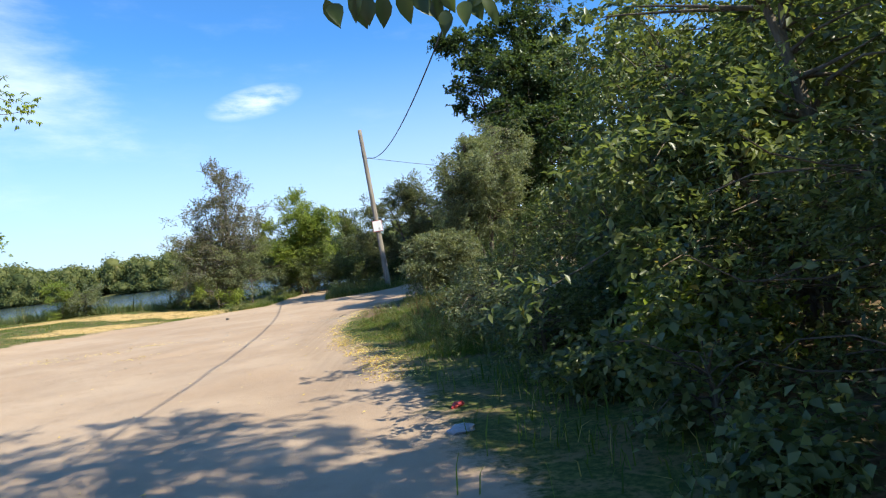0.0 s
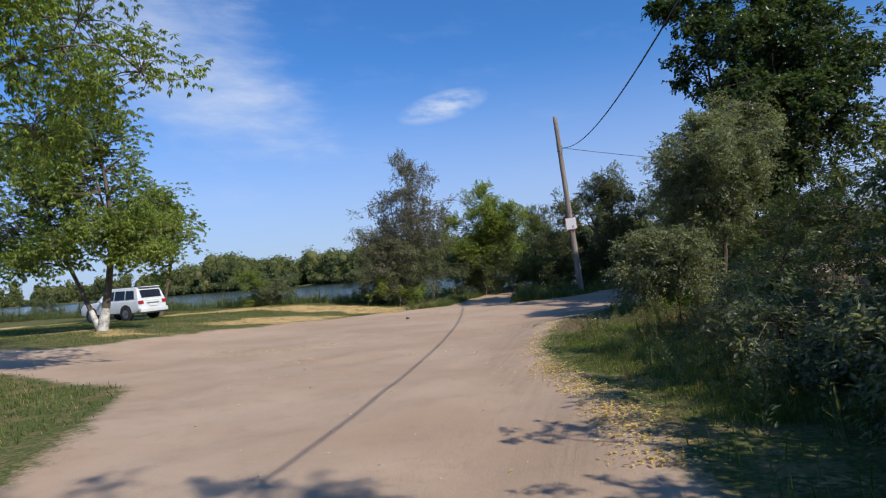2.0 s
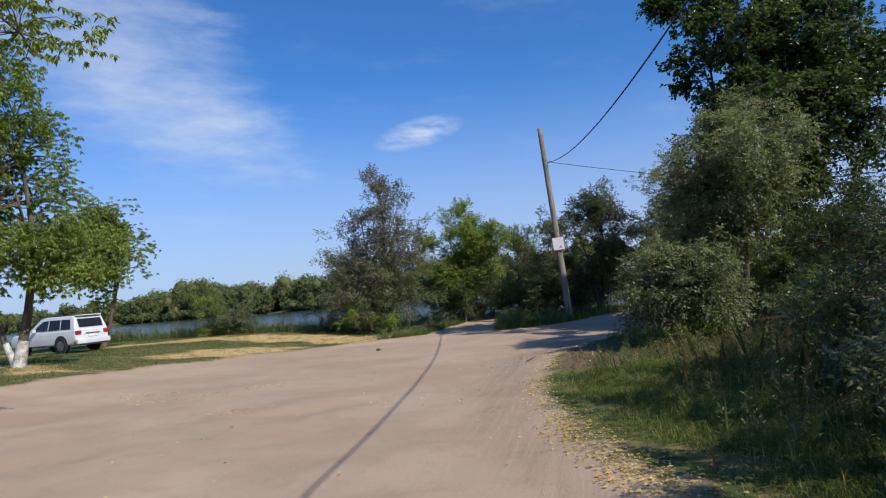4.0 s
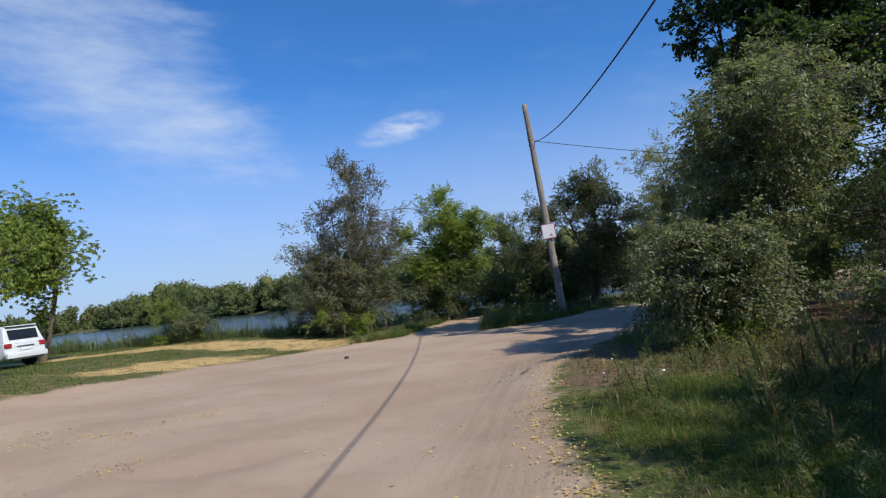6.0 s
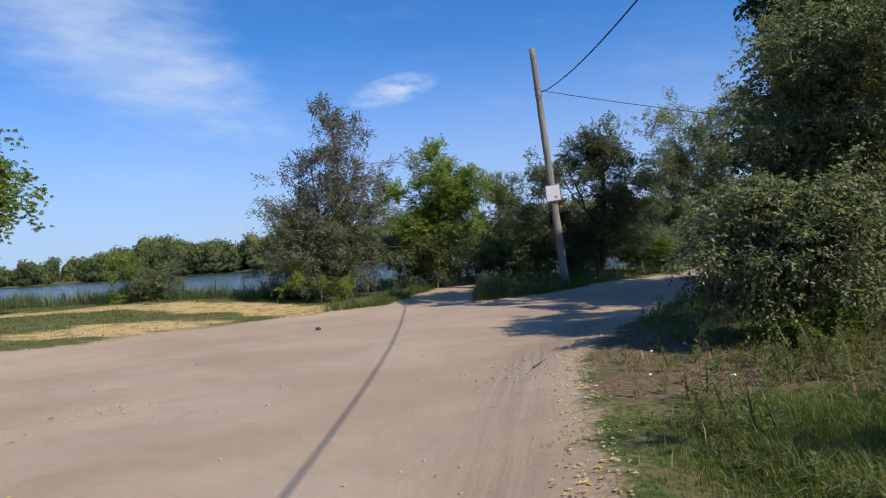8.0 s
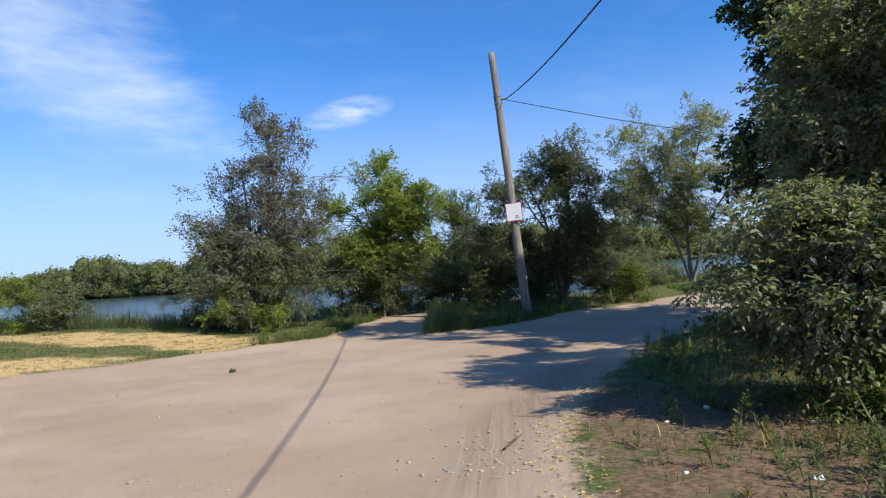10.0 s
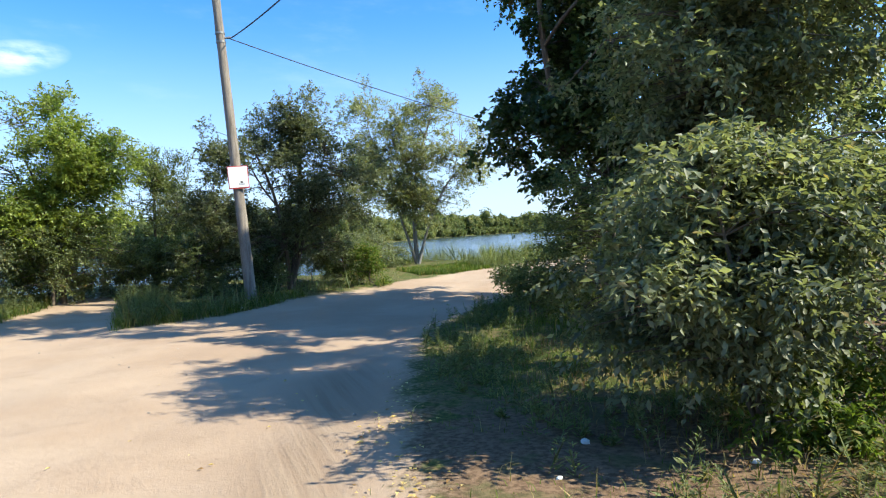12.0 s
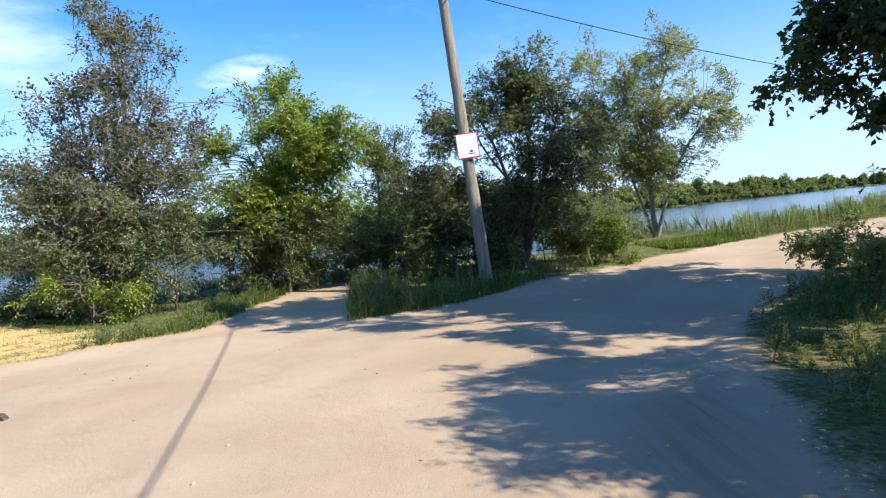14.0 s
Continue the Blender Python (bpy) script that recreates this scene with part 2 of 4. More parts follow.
def height(x, y):
    """The ground's height: a slope down along the walk, a rise towards the meadow, the river bed and the far bank."""
    x, y = np.asarray(x, float), np.asarray(y, float)
    z = lerp(y, (-50, -2, 8, 15, 27, 34, 39, 48, 60, 3000), (0.2, -0.14, -0.21, -0.32, -0.56, -0.63, -0.5, -0.28, -0.2, -0.2))
    z = z + 0.64 * smooth(-10.5, -20, x) * (1 - 0.35 * smooth(27, 45, y))
    z = z + 0.25 * smooth(2.5, 7, x) * (1 - smooth(20, 36, y))
    bank = near_bank(x)
    z = z + (-3.6 - z) * smooth(0.0, 7.0, y - bank)
    far = far_bank(x)
    rise = smooth(-8.0, 6.0, y - far)
    z = z + (-1.2 - z) * rise + 14 * smooth(150, 1600, y - far)
    return z


def bumpy(x, y):
    """Small unevenness of the trodden ground."""
    hollow = sum(d * np.exp(-(((x - a) / u) ** 2 + ((y - b) / v) ** 2)) for a, b, u, v, d in ((-5.0, 15.3, 0.55, 0.3, 0.08), (-4.5, 15.5, 0.3, 0.16, 0.05), (-5.6, 15.2, 0.5, 0.3, 0.05)))
    return -hollow + 0.03 * np.sin(x * 1.3 + 0.7 * y) * np.sin(y * 0.9 - 0.5 * x) + 0.016 * np.sin(3.1 * x + 1.7) * np.sin(2.6 * y + 0.8)


def ground_z(x, y):
    return height(x, y) + bumpy(np.asarray(x, float), np.asarray(y, float))


ROAD = ((3.4, -14), (2.6, -3), (1.7, 2), (1.05, 5), (0.45, 8), (0.0, 10.4), (-0.8, 12.6), (-1.4, 16), (-1.4, 20.9), (-1.1, 22.5), (-0.4, 24.7),
        (0.95, 28.4), (1.45, 29.3), (4.5, 33), (8.4, 36.4), (10.2, 38.2), (16, 42), (30, 52), (60, 72), (60, 77), (30, 57), (16.7, 46.4), (8.6, 42.4),
        (3.6, 39.1), (0.3, 36.7), (-2.1, 34.1), (-4.35, 33.4), (-4.5, 35), (-4.8, 38.4), (-5.2, 41), (-6.4, 41), (-6.5, 39), (-7.1, 36), (-7.4, 34.3),
        (-9.0, 33.2), (-12.6, 29.2), (-14.4, 23.0), (-15.4, 18.0), (-18, 17.2), (-24, 17.2), (-40, 17), (-40, 13), (-18, 15.0), (-13.3, 15.0), (-8.3, 12.9), (-5.6, 8.6), (-5.0, 7.4), (-5.0, 4), (-6, -14))


def from_edge(px, py, poly):
    """Distance to a polygon's edge, positive inside."""
    best, inside = np.full(px.shape, 1e9), np.zeros(px.shape, bool)
    for (ax, ay), (bx, by) in zip(poly, poly[1:] + poly[:1]):
        dx, dy = bx - ax, by - ay
        t = np.clip(((px - ax) * dx + (py - ay) * dy) / (dx * dx + dy * dy), 0, 1)
        best = np.minimum(best, np.hypot(px - ax - t * dx, py - ay - t * dy))
        inside ^= ((ay > py) != (by > py)) & (px < dx * (py - ay) / (dy if dy else 1e-9) + ax)
    return np.where(inside, best, -best)


def road_depth(x, y):
    return from_edge(np.asarray(x, float), np.asarray(y, float), ROAD)


def dryness(x, y):
    """Where the meadow's grass is bleached: a round patch, a band towards the withered tree and a strip along the bank."""
    x, y = np.asarray(x, float), np.asarray(y, float)
    x, y = x + 0.7 * np.sin(1.3 * y) + 0.3 * np.sin(2.9 * y + x), y + 0.35 * np.sin(1.1 * x + 0.5) + 0.25 * np.sin(2.7 * x - y)
    d = 1.9 * np.exp(-(((x + 14.5) / 2.2) ** 2 + ((y - 28.9 - 0.6 * (x + 14.5)) / 1.5) ** 2))
    d = d + 2.0 * np.exp(-(((x + 12.0) / 4.6) ** 2 + ((y - 34.9 + 0.3 * (x + 12.0)) / 1.3) ** 2))
    d = d + 1.5 * np.exp(-(((y - 35.6 - 0.1 * (x + 16)) / 1.1) ** 2)) * smooth(-13, -16, x)
    d = d + 0.8 * np.exp(-(((x + 19.0) / 4.0) ** 2 + ((y - 22.9) / 1.0) ** 2))
    return np.clip(d, 0, 1.2)


def litter_of(x, y):
    x, y = np.asarray(x, float), np.asarray(y, float)
    right = smooth(-0.4, 1.6, x - lerp(y, (-14, 5, 9, 14, 20, 28, 36), (3.0, 2.8, 3.4, 3.4, 2.2, 4.0, 9.0)))
    bare = np.exp(-(((x - 0.4) / 2.2) ** 2 + ((y - 21.8) / 2.4) ** 2)) * 0.9 + np.exp(-(((x - 0.2) / 2.2) ** 2 + ((y - 18.8) / 1.1) ** 2)) * 0.75
    return np.clip(right * smooth(42, 34, y) + bare, 0, 1)


def link(name, mesh, mat, parent=None, label=""):
    mesh.materials.append(mat)
    ob = new(name, mesh)
    if parent:
        ob.parent = parent
    return tagged(ob, label)


def part(name, bm, mat, parent=None, label=""):
    mesh = bpy.data.meshes.new(name)
    bm.to_mesh(mesh)
    bm.free()
    return link(name, mesh, mat, parent, label)


def raw_mesh(name, verts, faces, smooth_faces=False):
    """A mesh from whole arrays: verts (n, 3), faces (m, 3 or 4)."""
    verts, faces = np.asarray(verts, np.float32), np.asarray(faces, np.int32)
    m, n = bpy.data.meshes.new(name), faces.shape[1]
    m.vertices.add(len(verts))
    m.vertices.foreach_set("co", verts.ravel())
    m.loops.add(faces.size)
    m.loops.foreach_set("vertex_index", faces.ravel())
    m.polygons.add(len(faces))
    m.polygons.foreach_set("loop_start", np.arange(0, faces.size, n, dtype=np.int32))
    if smooth_faces:
        m.polygons.foreach_set("use_smooth", np.ones(len(faces), bool))
    m.update(calc_edges=True)
    return m


def steps(*runs):
    out = [np.arange(a, b, s) for a, b, s in runs]
    return np.concatenate(out)


def build_ground():
    xs = steps((-1500, -300, 100), (-300, -100, 20), (-100, -48, 4), (-48, -16, 0.8), (-16, 8, 0.2), (8, 30, 0.8), (30, 100, 5), (100, 400, 25), (400, 1600, 100))
    ys = steps((-600, -60, 60), (-60, -12, 6), (-12, -2, 1), (-2, 45, 0.2), (45, 62, 0.7), (62, 120, 4), (120, 400, 10), (400, 900, 25), (900, 3000, 150))
    gx, gy = np.meshgrid(xs, ys)
    z = ground_z(gx, gy) + np.array(0.0)
    nx, ny = len(xs), len(ys)
    i = (np.arange(ny - 1)[:, None] * nx + np.arange(nx - 1)).ravel()
    d = road_depth(gx, gy)
    z = z - 0.05 * smooth(-0.35, 0.5, d) * smooth(60, 45, gy)
    mesh = raw_mesh("ground", np.stack([gx, gy, z], -1).reshape(-1, 3), np.stack([i, i + 1, i + nx + 1, i + nx], -1), True)
    for name, v in (("rut", np.exp(-(((d - 0.55) / 0.4) ** 2)) * smooth(5, 9, gy) * (0.55 + 0.45 * smooth(17, 21, gy)) * smooth(28, 25, gy) * (gx > -4)), ("road", smooth(-1.1, 0.6, d)), ("dry", dryness(gx, gy)), ("litter", litter_of(gx, gy))):
        a = mesh.attributes.new(name, "FLOAT", "POINT")
        a.data.foreach_set("value", np.asarray(v, np.float32).ravel())
    tagged(link("ground", mesh, GROUND), "pale packed-earth track through patchy turf and dry straw", "ground", kind="structure")


build_ground()
bm = bmesh.new()
bmesh.ops.create_grid(bm, x_segments=8, y_segments=8, size=1600, matrix=Matrix.Translation((0, 1000, WATER_Z)))
tagged(part("water", bm, WATER), "calm grey-blue river reflecting the sky", "river", kind="structure")

# ---- foliage ----
rng = np.random.default_rng(7)


def unit(v):
    return v / np.maximum(np.linalg.norm(v, axis=-1, keepdims=True), 1e-9)


def leaf_faces(place, axis, normal, length, width, fold=0.18):
    """Folded pointed leaves, two triangles each, as arrays."""
    n = len(place)
    axis = unit(axis)
    side = unit(np.cross(axis, normal))
    up = np.cross(side, axis)
    length, width = np.reshape(length, (-1, 1)), np.reshape(width, (-1, 1))
    a = place
    c = place + axis * length - up * length * 0.12
    mid = place + axis * length * 0.45 + up * width * fold
    v = np.stack([a, mid + side * width * 0.5, c, mid - side * width * 0.5], 1).reshape(-1, 3)
    b = np.arange(n)[:, None] * 4
    return v, np.concatenate([b + (0, 1, 2), b + (0, 2, 3)], 1).reshape(-1, 3)


def tube_arrays(paths, sides=6):
    """Tapered tubes along polylines of (point, radius)."""
    vs, fs, base = [], [], 0
    ring = np.arange(sides) * 2 * np.pi / sides
    for pts, radii in paths:
        pts = np.asarray(pts, float)
        way = unit(np.gradient(pts, axis=0))
        ref = np.where(np.abs(way[:, 2:]) > 0.9, (1.0, 0, 0), (0, 0, 1.0))
        u = unit(np.cross(way, ref))
        w = np.cross(way, u)
        r = np.asarray(radii)[:, None, None]
        v = pts[:, None] + r * (np.cos(ring)[None, :, None] * u[:, None] + np.sin(ring)[None, :, None] * w[:, None])
        n = len(pts)
        vs.append(v.reshape(-1, 3))
        k = np.arange(sides)
        i = (np.arange(n - 1)[:, None] * sides)
        fs.append(np.stack([i + k, i + (k + 1) % sides, i + sides + (k + 1) % sides, i + sides + k], -1).reshape(-1, 4) + base)
        base += n * sides
    return np.concatenate(vs), np.concatenate(fs)


def bent(a, b, bend, n=5):
    """A curved line from a to b."""
    a, b = np.asarray(a, float), np.asarray(b, float)
    t = np.linspace(0, 1, n)[:, None]
    off = rng.normal(0, bend, 3) * np.linalg.norm(b - a)
    return a + (b - a) * t + off * np.sin(np.pi * t) + (0, 0, 0.06) * (np.sin(np.pi * t) * np.linalg.norm(b - a))


def clumps_in(blobs, count, inner=0.35, boughs=3.2):
    """Places of leaf clumps in ellipsoids (x, y, z, rx, ry, rz): gathered round boughs that reach outwards, with gaps between them."""
    b = np.array(blobs, float)
    share = (b[:, 3] * b[:, 4] * b[:, 5]) ** (2 / 3)
    many = max(len(b) * 3, int(count / boughs))
    pick = np.concatenate([np.arange(len(b)), rng.choice(len(b), many - len(b), p=share / share.sum())])
    d = unit(rng.normal(size=(many, 3)) + (0, 0, 0.15))
    r = inner + (1 - inner) * rng.random((many, 1)) ** 0.45
    lobe = np.sin(3.1 * d[:, :1] + 5.0 * pick[:, None]) * np.sin(3.7 * d[:, 1:2] + 2.0 * pick[:, None]) * np.cos(2.9 * d[:, 2:])
    r = r * (1.06 + 0.3 * lobe) * np.where(rng.random((many, 1)) < 0.14, 1.2, 1.0)
    heart = b[pick, :3] + d * r * b[pick, 3:]
    of = rng.integers(0, many, count)
    wide = 0.22 * np.minimum(b[pick[of], 3:].mean(1, keepdims=True), 1.8)
    place = heart[of] + rng.normal(size=(count, 3)) * wide * (1, 1, 0.7) + d[of] * wide * rng.uniform(-1.5, 0.8, (count, 1))
    return place, d[of]


def foliage(centres, outward, twigs, per_twig, spread, twig, leaf, droop=0.25, rosette=False):
    """Leaves along short twigs in each clump. Returns leaf arrays and the twigs' start and end."""
    n = len(centres)
    c = np.repeat(centres, twigs, 0)
    o = np.repeat(outward, twigs, 0)
    size = np.repeat(rng.uniform(0.65, 1.35, (n, 1)), twigs, 0)
    start = c + unit(rng.normal(size=c.shape)) * rng.random((len(c), 1)) ** 0.5 * spread * size * (1, 1, 0.75)
    way = unit(o * 0.7 + rng.normal(size=c.shape) * 0.7 + (0, 0, 0.25 - droop))
    length = twig * rng.uniform(0.6, 1.3, (len(c), 1))
    t = np.tile((np.arange(per_twig) + 0.7) / per_twig, len(c))[:, None]
    s, w, l = np.repeat(start, per_twig, 0), np.repeat(way, per_twig, 0), np.repeat(length, per_twig, 0)
    place = s + w * l * t - (0, 0, 1) * (t * t * l * droop)
    flip = np.tile(np.where(np.arange(per_twig) % 2, 1.0, -1.0), len(c))[:, None]
    sidev = unit(np.cross(w, rng.normal(size=w.shape) * 0.5 + (0, 0, 1)))
    axis = w * 0.6 + flip * sidev * 0.9 + rng.normal(size=w.shape) * 0.25 - (0, 0, droop)
    normal = rng.normal(size=w.shape) * 0.55 + (0, 0, 1)
    if rosette:
        # leaflets radiating from the twig's end and hanging like an umbrella
        turn = np.tile(np.arange(per_twig) * 2.4, len(c)) + np.repeat(rng.uniform(0, 6.3, len(c)), per_twig)
        ray = np.stack([np.cos(turn), np.sin(turn), np.zeros(len(turn))], -1)
        place = s + w * l * (0.75 + 0.25 * t)
        axis = ray * 0.8 + w * 0.35 + rng.normal(size=w.shape) * 0.15 - (0, 0, droop * 1.6)
        normal = rng.normal(size=w.shape) * 0.3 + ray * 0.5 + (0, 0, 1)
    size = leaf[0] * rng.uniform(0.65, 1.25, len(place))
    v, f = leaf_faces(place, axis, normal, size, size * leaf[1])
    return v, f, start, start + way * length


def tree(name, label, base, trunks, blobs, clumps, twigs, per_twig, spread, leaf, mat, bark=BARK, twig=0.3, droop=0.25, inner=0.35, twig_wood=0.0,
         category="tree", white=0.0, group="", dense=1.45, rosette=False):
    """A tree: an Empty at its base, a trunk with its limbs, and a crown of leaves."""
    root = tagged(new(name), label, category, group)
    root.location = base
    root.empty_display_size = 0.3
    bx = np.array(base, float)
    clumps, twigs, leaf = int(clumps * dense), int(twigs * dense), (leaf[0] * 1.12, leaf[1])
    centres, outward = clumps_in(blobs, clumps, inner)
    # nothing hangs low over the track
    clear = (road_depth(centres[:, 0], centres[:, 1]) > -0.35) & (centres[:, 2] < bx[2] + 3.4) & (centres[:, 1] < 32)
    centres, outward = centres[~clear], outward[~clear]
    lines, heads = [], []
    for tip, r in trunks:
        pts = bent(bx - (0, 0, 0.15), tip, 0.05, 9)
        radii = np.linspace(r, r * 0.35, 9)
        radii[0] *= 1.3
        radii[1] *= 1.08
        lines.append((pts, radii))
        heads += [(p, q) for p, q in zip(pts[2:], radii[2:])]
    hp, hr = np.array([h[0] for h in heads]), np.array([h[1] for h in heads])
    bl = np.array(blobs, float)
    joints = []
    for b in bl:
        cost = np.linalg.norm(hp - (b[:3] - (0, 0, b[5] * 0.8)), axis=1)
        k = int(cost.argmin())
        pts = bent(hp[k], b[:3] + (0, 0, b[5] * 0.35), 0.08, 6)
        radii = np.linspace(max(hr[k] * 0.7, 0.02), 0.018, 6)
        lines.append((pts, radii))
        joints += list(zip(pts[1:], radii[1:]))
    jp, jr = np.array([j[0] for j in joints] + list(hp)), np.array([j[1] for j in joints] + list(hr))
    for c in centres:
        k = int((np.linalg.norm(jp - c, axis=1) + 0.6 * np.maximum(0, jp[:, 2] - c[2])).argmin())
        lines.append((bent(jp[k], c, 0.1, 4), np.linspace(max(min(jr[k] * 0.6, 0.035), 0.009), 0.005, 4)))
    v, f, s, e = foliage(centres, outward, twigs, per_twig, spread, twig, leaf, droop, rosette)
    if twig_wood:
        for k in np.nonzero(rng.random(len(s)) < twig_wood)[0]:
            lines.append((np.stack([s[k] - (e[k] - s[k]) * 0.6, e[k]]), (0.007, 0.003)))
    tv, tf = tube_arrays(lines, 5)
    link("trunk", raw_mesh("trunk", tv - bx, tf, True), bark, root)
    link("crown", raw_mesh("crown", v - bx, f), mat, root)
    if white:
        for pts, radii in lines[:len(trunks)]:
            wv, wf = tube_arrays([(np.stack([pts[0], (pts[0] + pts[1]) / 2, pts[1]]), (radii[0] * 1.05, (radii[0] + radii[1]) * 0.53, radii[1] * 1.06))], 10)
            link("limewash", raw_mesh("limewash", wv - bx, wf, True), LIMEWASH, root, "worn whitewash on the foot of the trunk")
    return root


def on_ground(x, y):
    return (x, y, float(ground_z(x, y)))


# trees by the meadow
tree("ash_maple_tree", "leafy ash maple with a forked limewashed trunk in the meadow", on_ground(-18.2, 23.1),
     [((-17.9, 23.3, 6.9), 0.16), ((-21.2, 23.3, 4.7), 0.095)],
     [(-18.3, 23.3, 5.6, 2.4, 2.2, 2.1), (-16.8, 23.7, 3.8, 1.4, 1.6, 1.2), (-20.9, 23.5, 4.7, 2.4, 2.2, 2.0), (-18.6, 23.3, 7.6, 1.8, 1.7, 1.4), (-19, 22.2, 3.2, 1.9, 1.4, 0.8), (-22.7, 23.9, 4.0, 1.9, 1.9, 1.3), (-17.5, 22.6, 3.1, 1.5, 1.3, 0.8), (-19.2, 23.3, 9.6, 2.0, 1.9, 1.5), (-20.5, 23.3, 7.2, 2.1, 1.9, 1.7), (-16.2, 23.8, 3.1, 0.9, 1.0, 0.7)],
     520, 12, 10, 0.4, (0.105, 0.4), ASH, droop=0.4, white=0.75, twig=0.3, rosette=True)
tree("ash_maple_tree", "smaller pale green ash maple behind the parked car", on_ground(-24.2, 34.2),
     [((-23.4, 33.8, 5.4), 0.14)], [(-23.3, 33.4, 5.0, 1.9, 2, 1.5), (-25.0, 34, 5.6, 2, 2, 1.6), (-23.0, 33.2, 3.5, 1.4, 1.5, 0.9), (-22.4, 32.9, 6.1, 0.9, 0.9, 0.8)],
     230, 11, 10, 0.4, (0.12, 0.4), ASH, droop=0.4, twig=0.32, rosette=True)
tree("ash_maple_tree", "tall ash maple whose branches hang over the track", on_ground(-11.8, 11.0),
     [((-11.0, 11.6, 8.5), 0.2), ((-10.6, 12.2, 6.6), 0.07)], [(-9.4, 13.2, 6.6, 1.9, 1.5, 1.0), (-8.2, 13.4, 5.6, 1.1, 0.9, 0.5), (-10.5, 12.6, 8.2, 2.4, 2, 1.5), (-12.5, 12, 6.5, 2.5, 2.2, 2), (-10.6, 13.4, 4.7, 1.0, 1.0, 0.5)],
     200, 9, 10, 0.42, (0.10, 0.36), ASH, droop=0.4, twig=0.32, rosette=True)
# behind the river bank
tree("withered_tree", "half-withered grey tree with sparse curled leaves", on_ground(-10.8, 38.9),
     [((-10.6, 39, 7.0), 0.12), ((-11.6, 38.8, 5.5), 0.09), ((-9.8, 39, 5.4), 0.08)],
     [(-10.7, 38.9, 6.3, 1.3, 1.3, 1.7), (-9.6, 39.2, 4.7, 1.4, 1.3, 1.6), (-12.0, 38.6, 4.3, 1.5, 1.4, 1.6), (-10.9, 38.8, 3.2, 2.6, 1.8, 1.6), (-11, 38.7, 1.8, 2.4, 1.5, 1.4)],
     280, 9, 5, 0.36, (0.095, 0.6), DRYLEAF, BARK_GREY, twig=0.4, droop=0.0, inner=0.2, twig_wood=0.75)
tree("elm_shrub", "grey-green shrub at the foot of the withered tree", on_ground(-9.2, 37.9), [((-9.2, 38, 2.5), 0.05)],
     [(-9.0, 38.0, 1.5, 1.5, 1.2, 1.6), (-11.8, 37.8, 1.2, 1.2, 1, 1.4), (-10.4, 37.9, 1.8, 1.4, 1, 1.5), (-12.2, 38.2, 2.2, 1.3, 1, 1.4), (-11, 38.2, 0.6, 1.9, 0.9, 0.9)], 190, 12, 7, 0.35, (0.075, 0.5), OLIVE, category="shrub", inner=0.2)
tree("young_shrub", "bright green young shrub at the meadow's edge", on_ground(-10.9, 36.9), [((-10.9, 36.9, 1.2), 0.03)],
     [(-11.1, 36.9, 0.25, 1.0, 0.6, 0.6), (-10.0, 36.8, 0.2, 0.7, 0.5, 0.5)], 28, 10, 7, 0.28, (0.08, 0.5), FRESH_SUNLIT, category="shrub", inner=0.2)
tree("green_maple_tree", "bushy light green maple on the river bank", on_ground(-6.4, 40.4),
     [((-6.2, 40.2, 4.6), 0.1), ((-7.2, 40.2, 4.0), 0.07)], [(-6.0, 40.0, 3.4, 1.7, 1.4, 1.4), (-7.4, 40.2, 3.0, 1.2, 1.2, 1.4), (-6.4, 40.1, 5.1, 0.7, 0.8, 0.8), (-5.2, 40.2, 3.6, 1.0, 1, 1.0), (-6.5, 40.1, 2.0, 1.9, 1.2, 1.1)],
     240, 12, 8, 0.4, (0.105, 0.45), FRESH_SUNLIT, inner=0.15, droop=0.1)
tree("elm_shrub", "dark dense elm shrub under the green maple", on_ground(-6.6, 39.9), [((-6.4, 40, 2.0), 0.06)],
     [(-6.2, 39.9, 1.0, 1.6, 1, 1.4), (-7.6, 40.1, 0.9, 1.0, 1, 1.3)], 90, 12, 7, 0.34, (0.07, 0.5), ELM, category="shrub", inner=0.2)
tree("poplar_tree", "slim young poplar beyond the island of weeds", on_ground(-3.9, 43.6), [((-3.8, 43.6, 3.6), 0.07)],
     [(-3.9, 43.6, 2.6, 0.9, 0.9, 1.7), (-3.1, 43.4, 2.0, 0.8, 0.8, 1.6), (-4.2, 43.6, 0.9, 1.6, 1, 1.2), (-3.6, 43.5, 3.4, 0.8, 0.8, 1.0)], 130, 12, 7, 0.3, (0.075, 0.55), ELM, inner=0.25, droop=-0.2)
tree("elm_tree", "dark many-stemmed elm behind the timber pole", on_ground(0.4, 39.8),
     [((0.9, 39.6, 5.2), 0.1), ((-0.7, 39.8, 4.4), 0.08), ((1.7, 39.5, 4.0), 0.07)],
     [(0.9, 39.5, 4.5, 1.3, 1.2, 1.6), (-0.8, 39.8, 3.4, 1.5, 1.2, 1.5), (1.7, 39.3, 2.9, 1.3, 1.2, 1.7), (-1.8, 39.8, 1.7, 1.6, 1.1, 1.6), (0.4, 39.6, 1.3, 2.2, 1.2, 1.6)],
     330, 12, 8, 0.36, (0.09, 0.5), GREYELM, inner=0.1, droop=0.1)
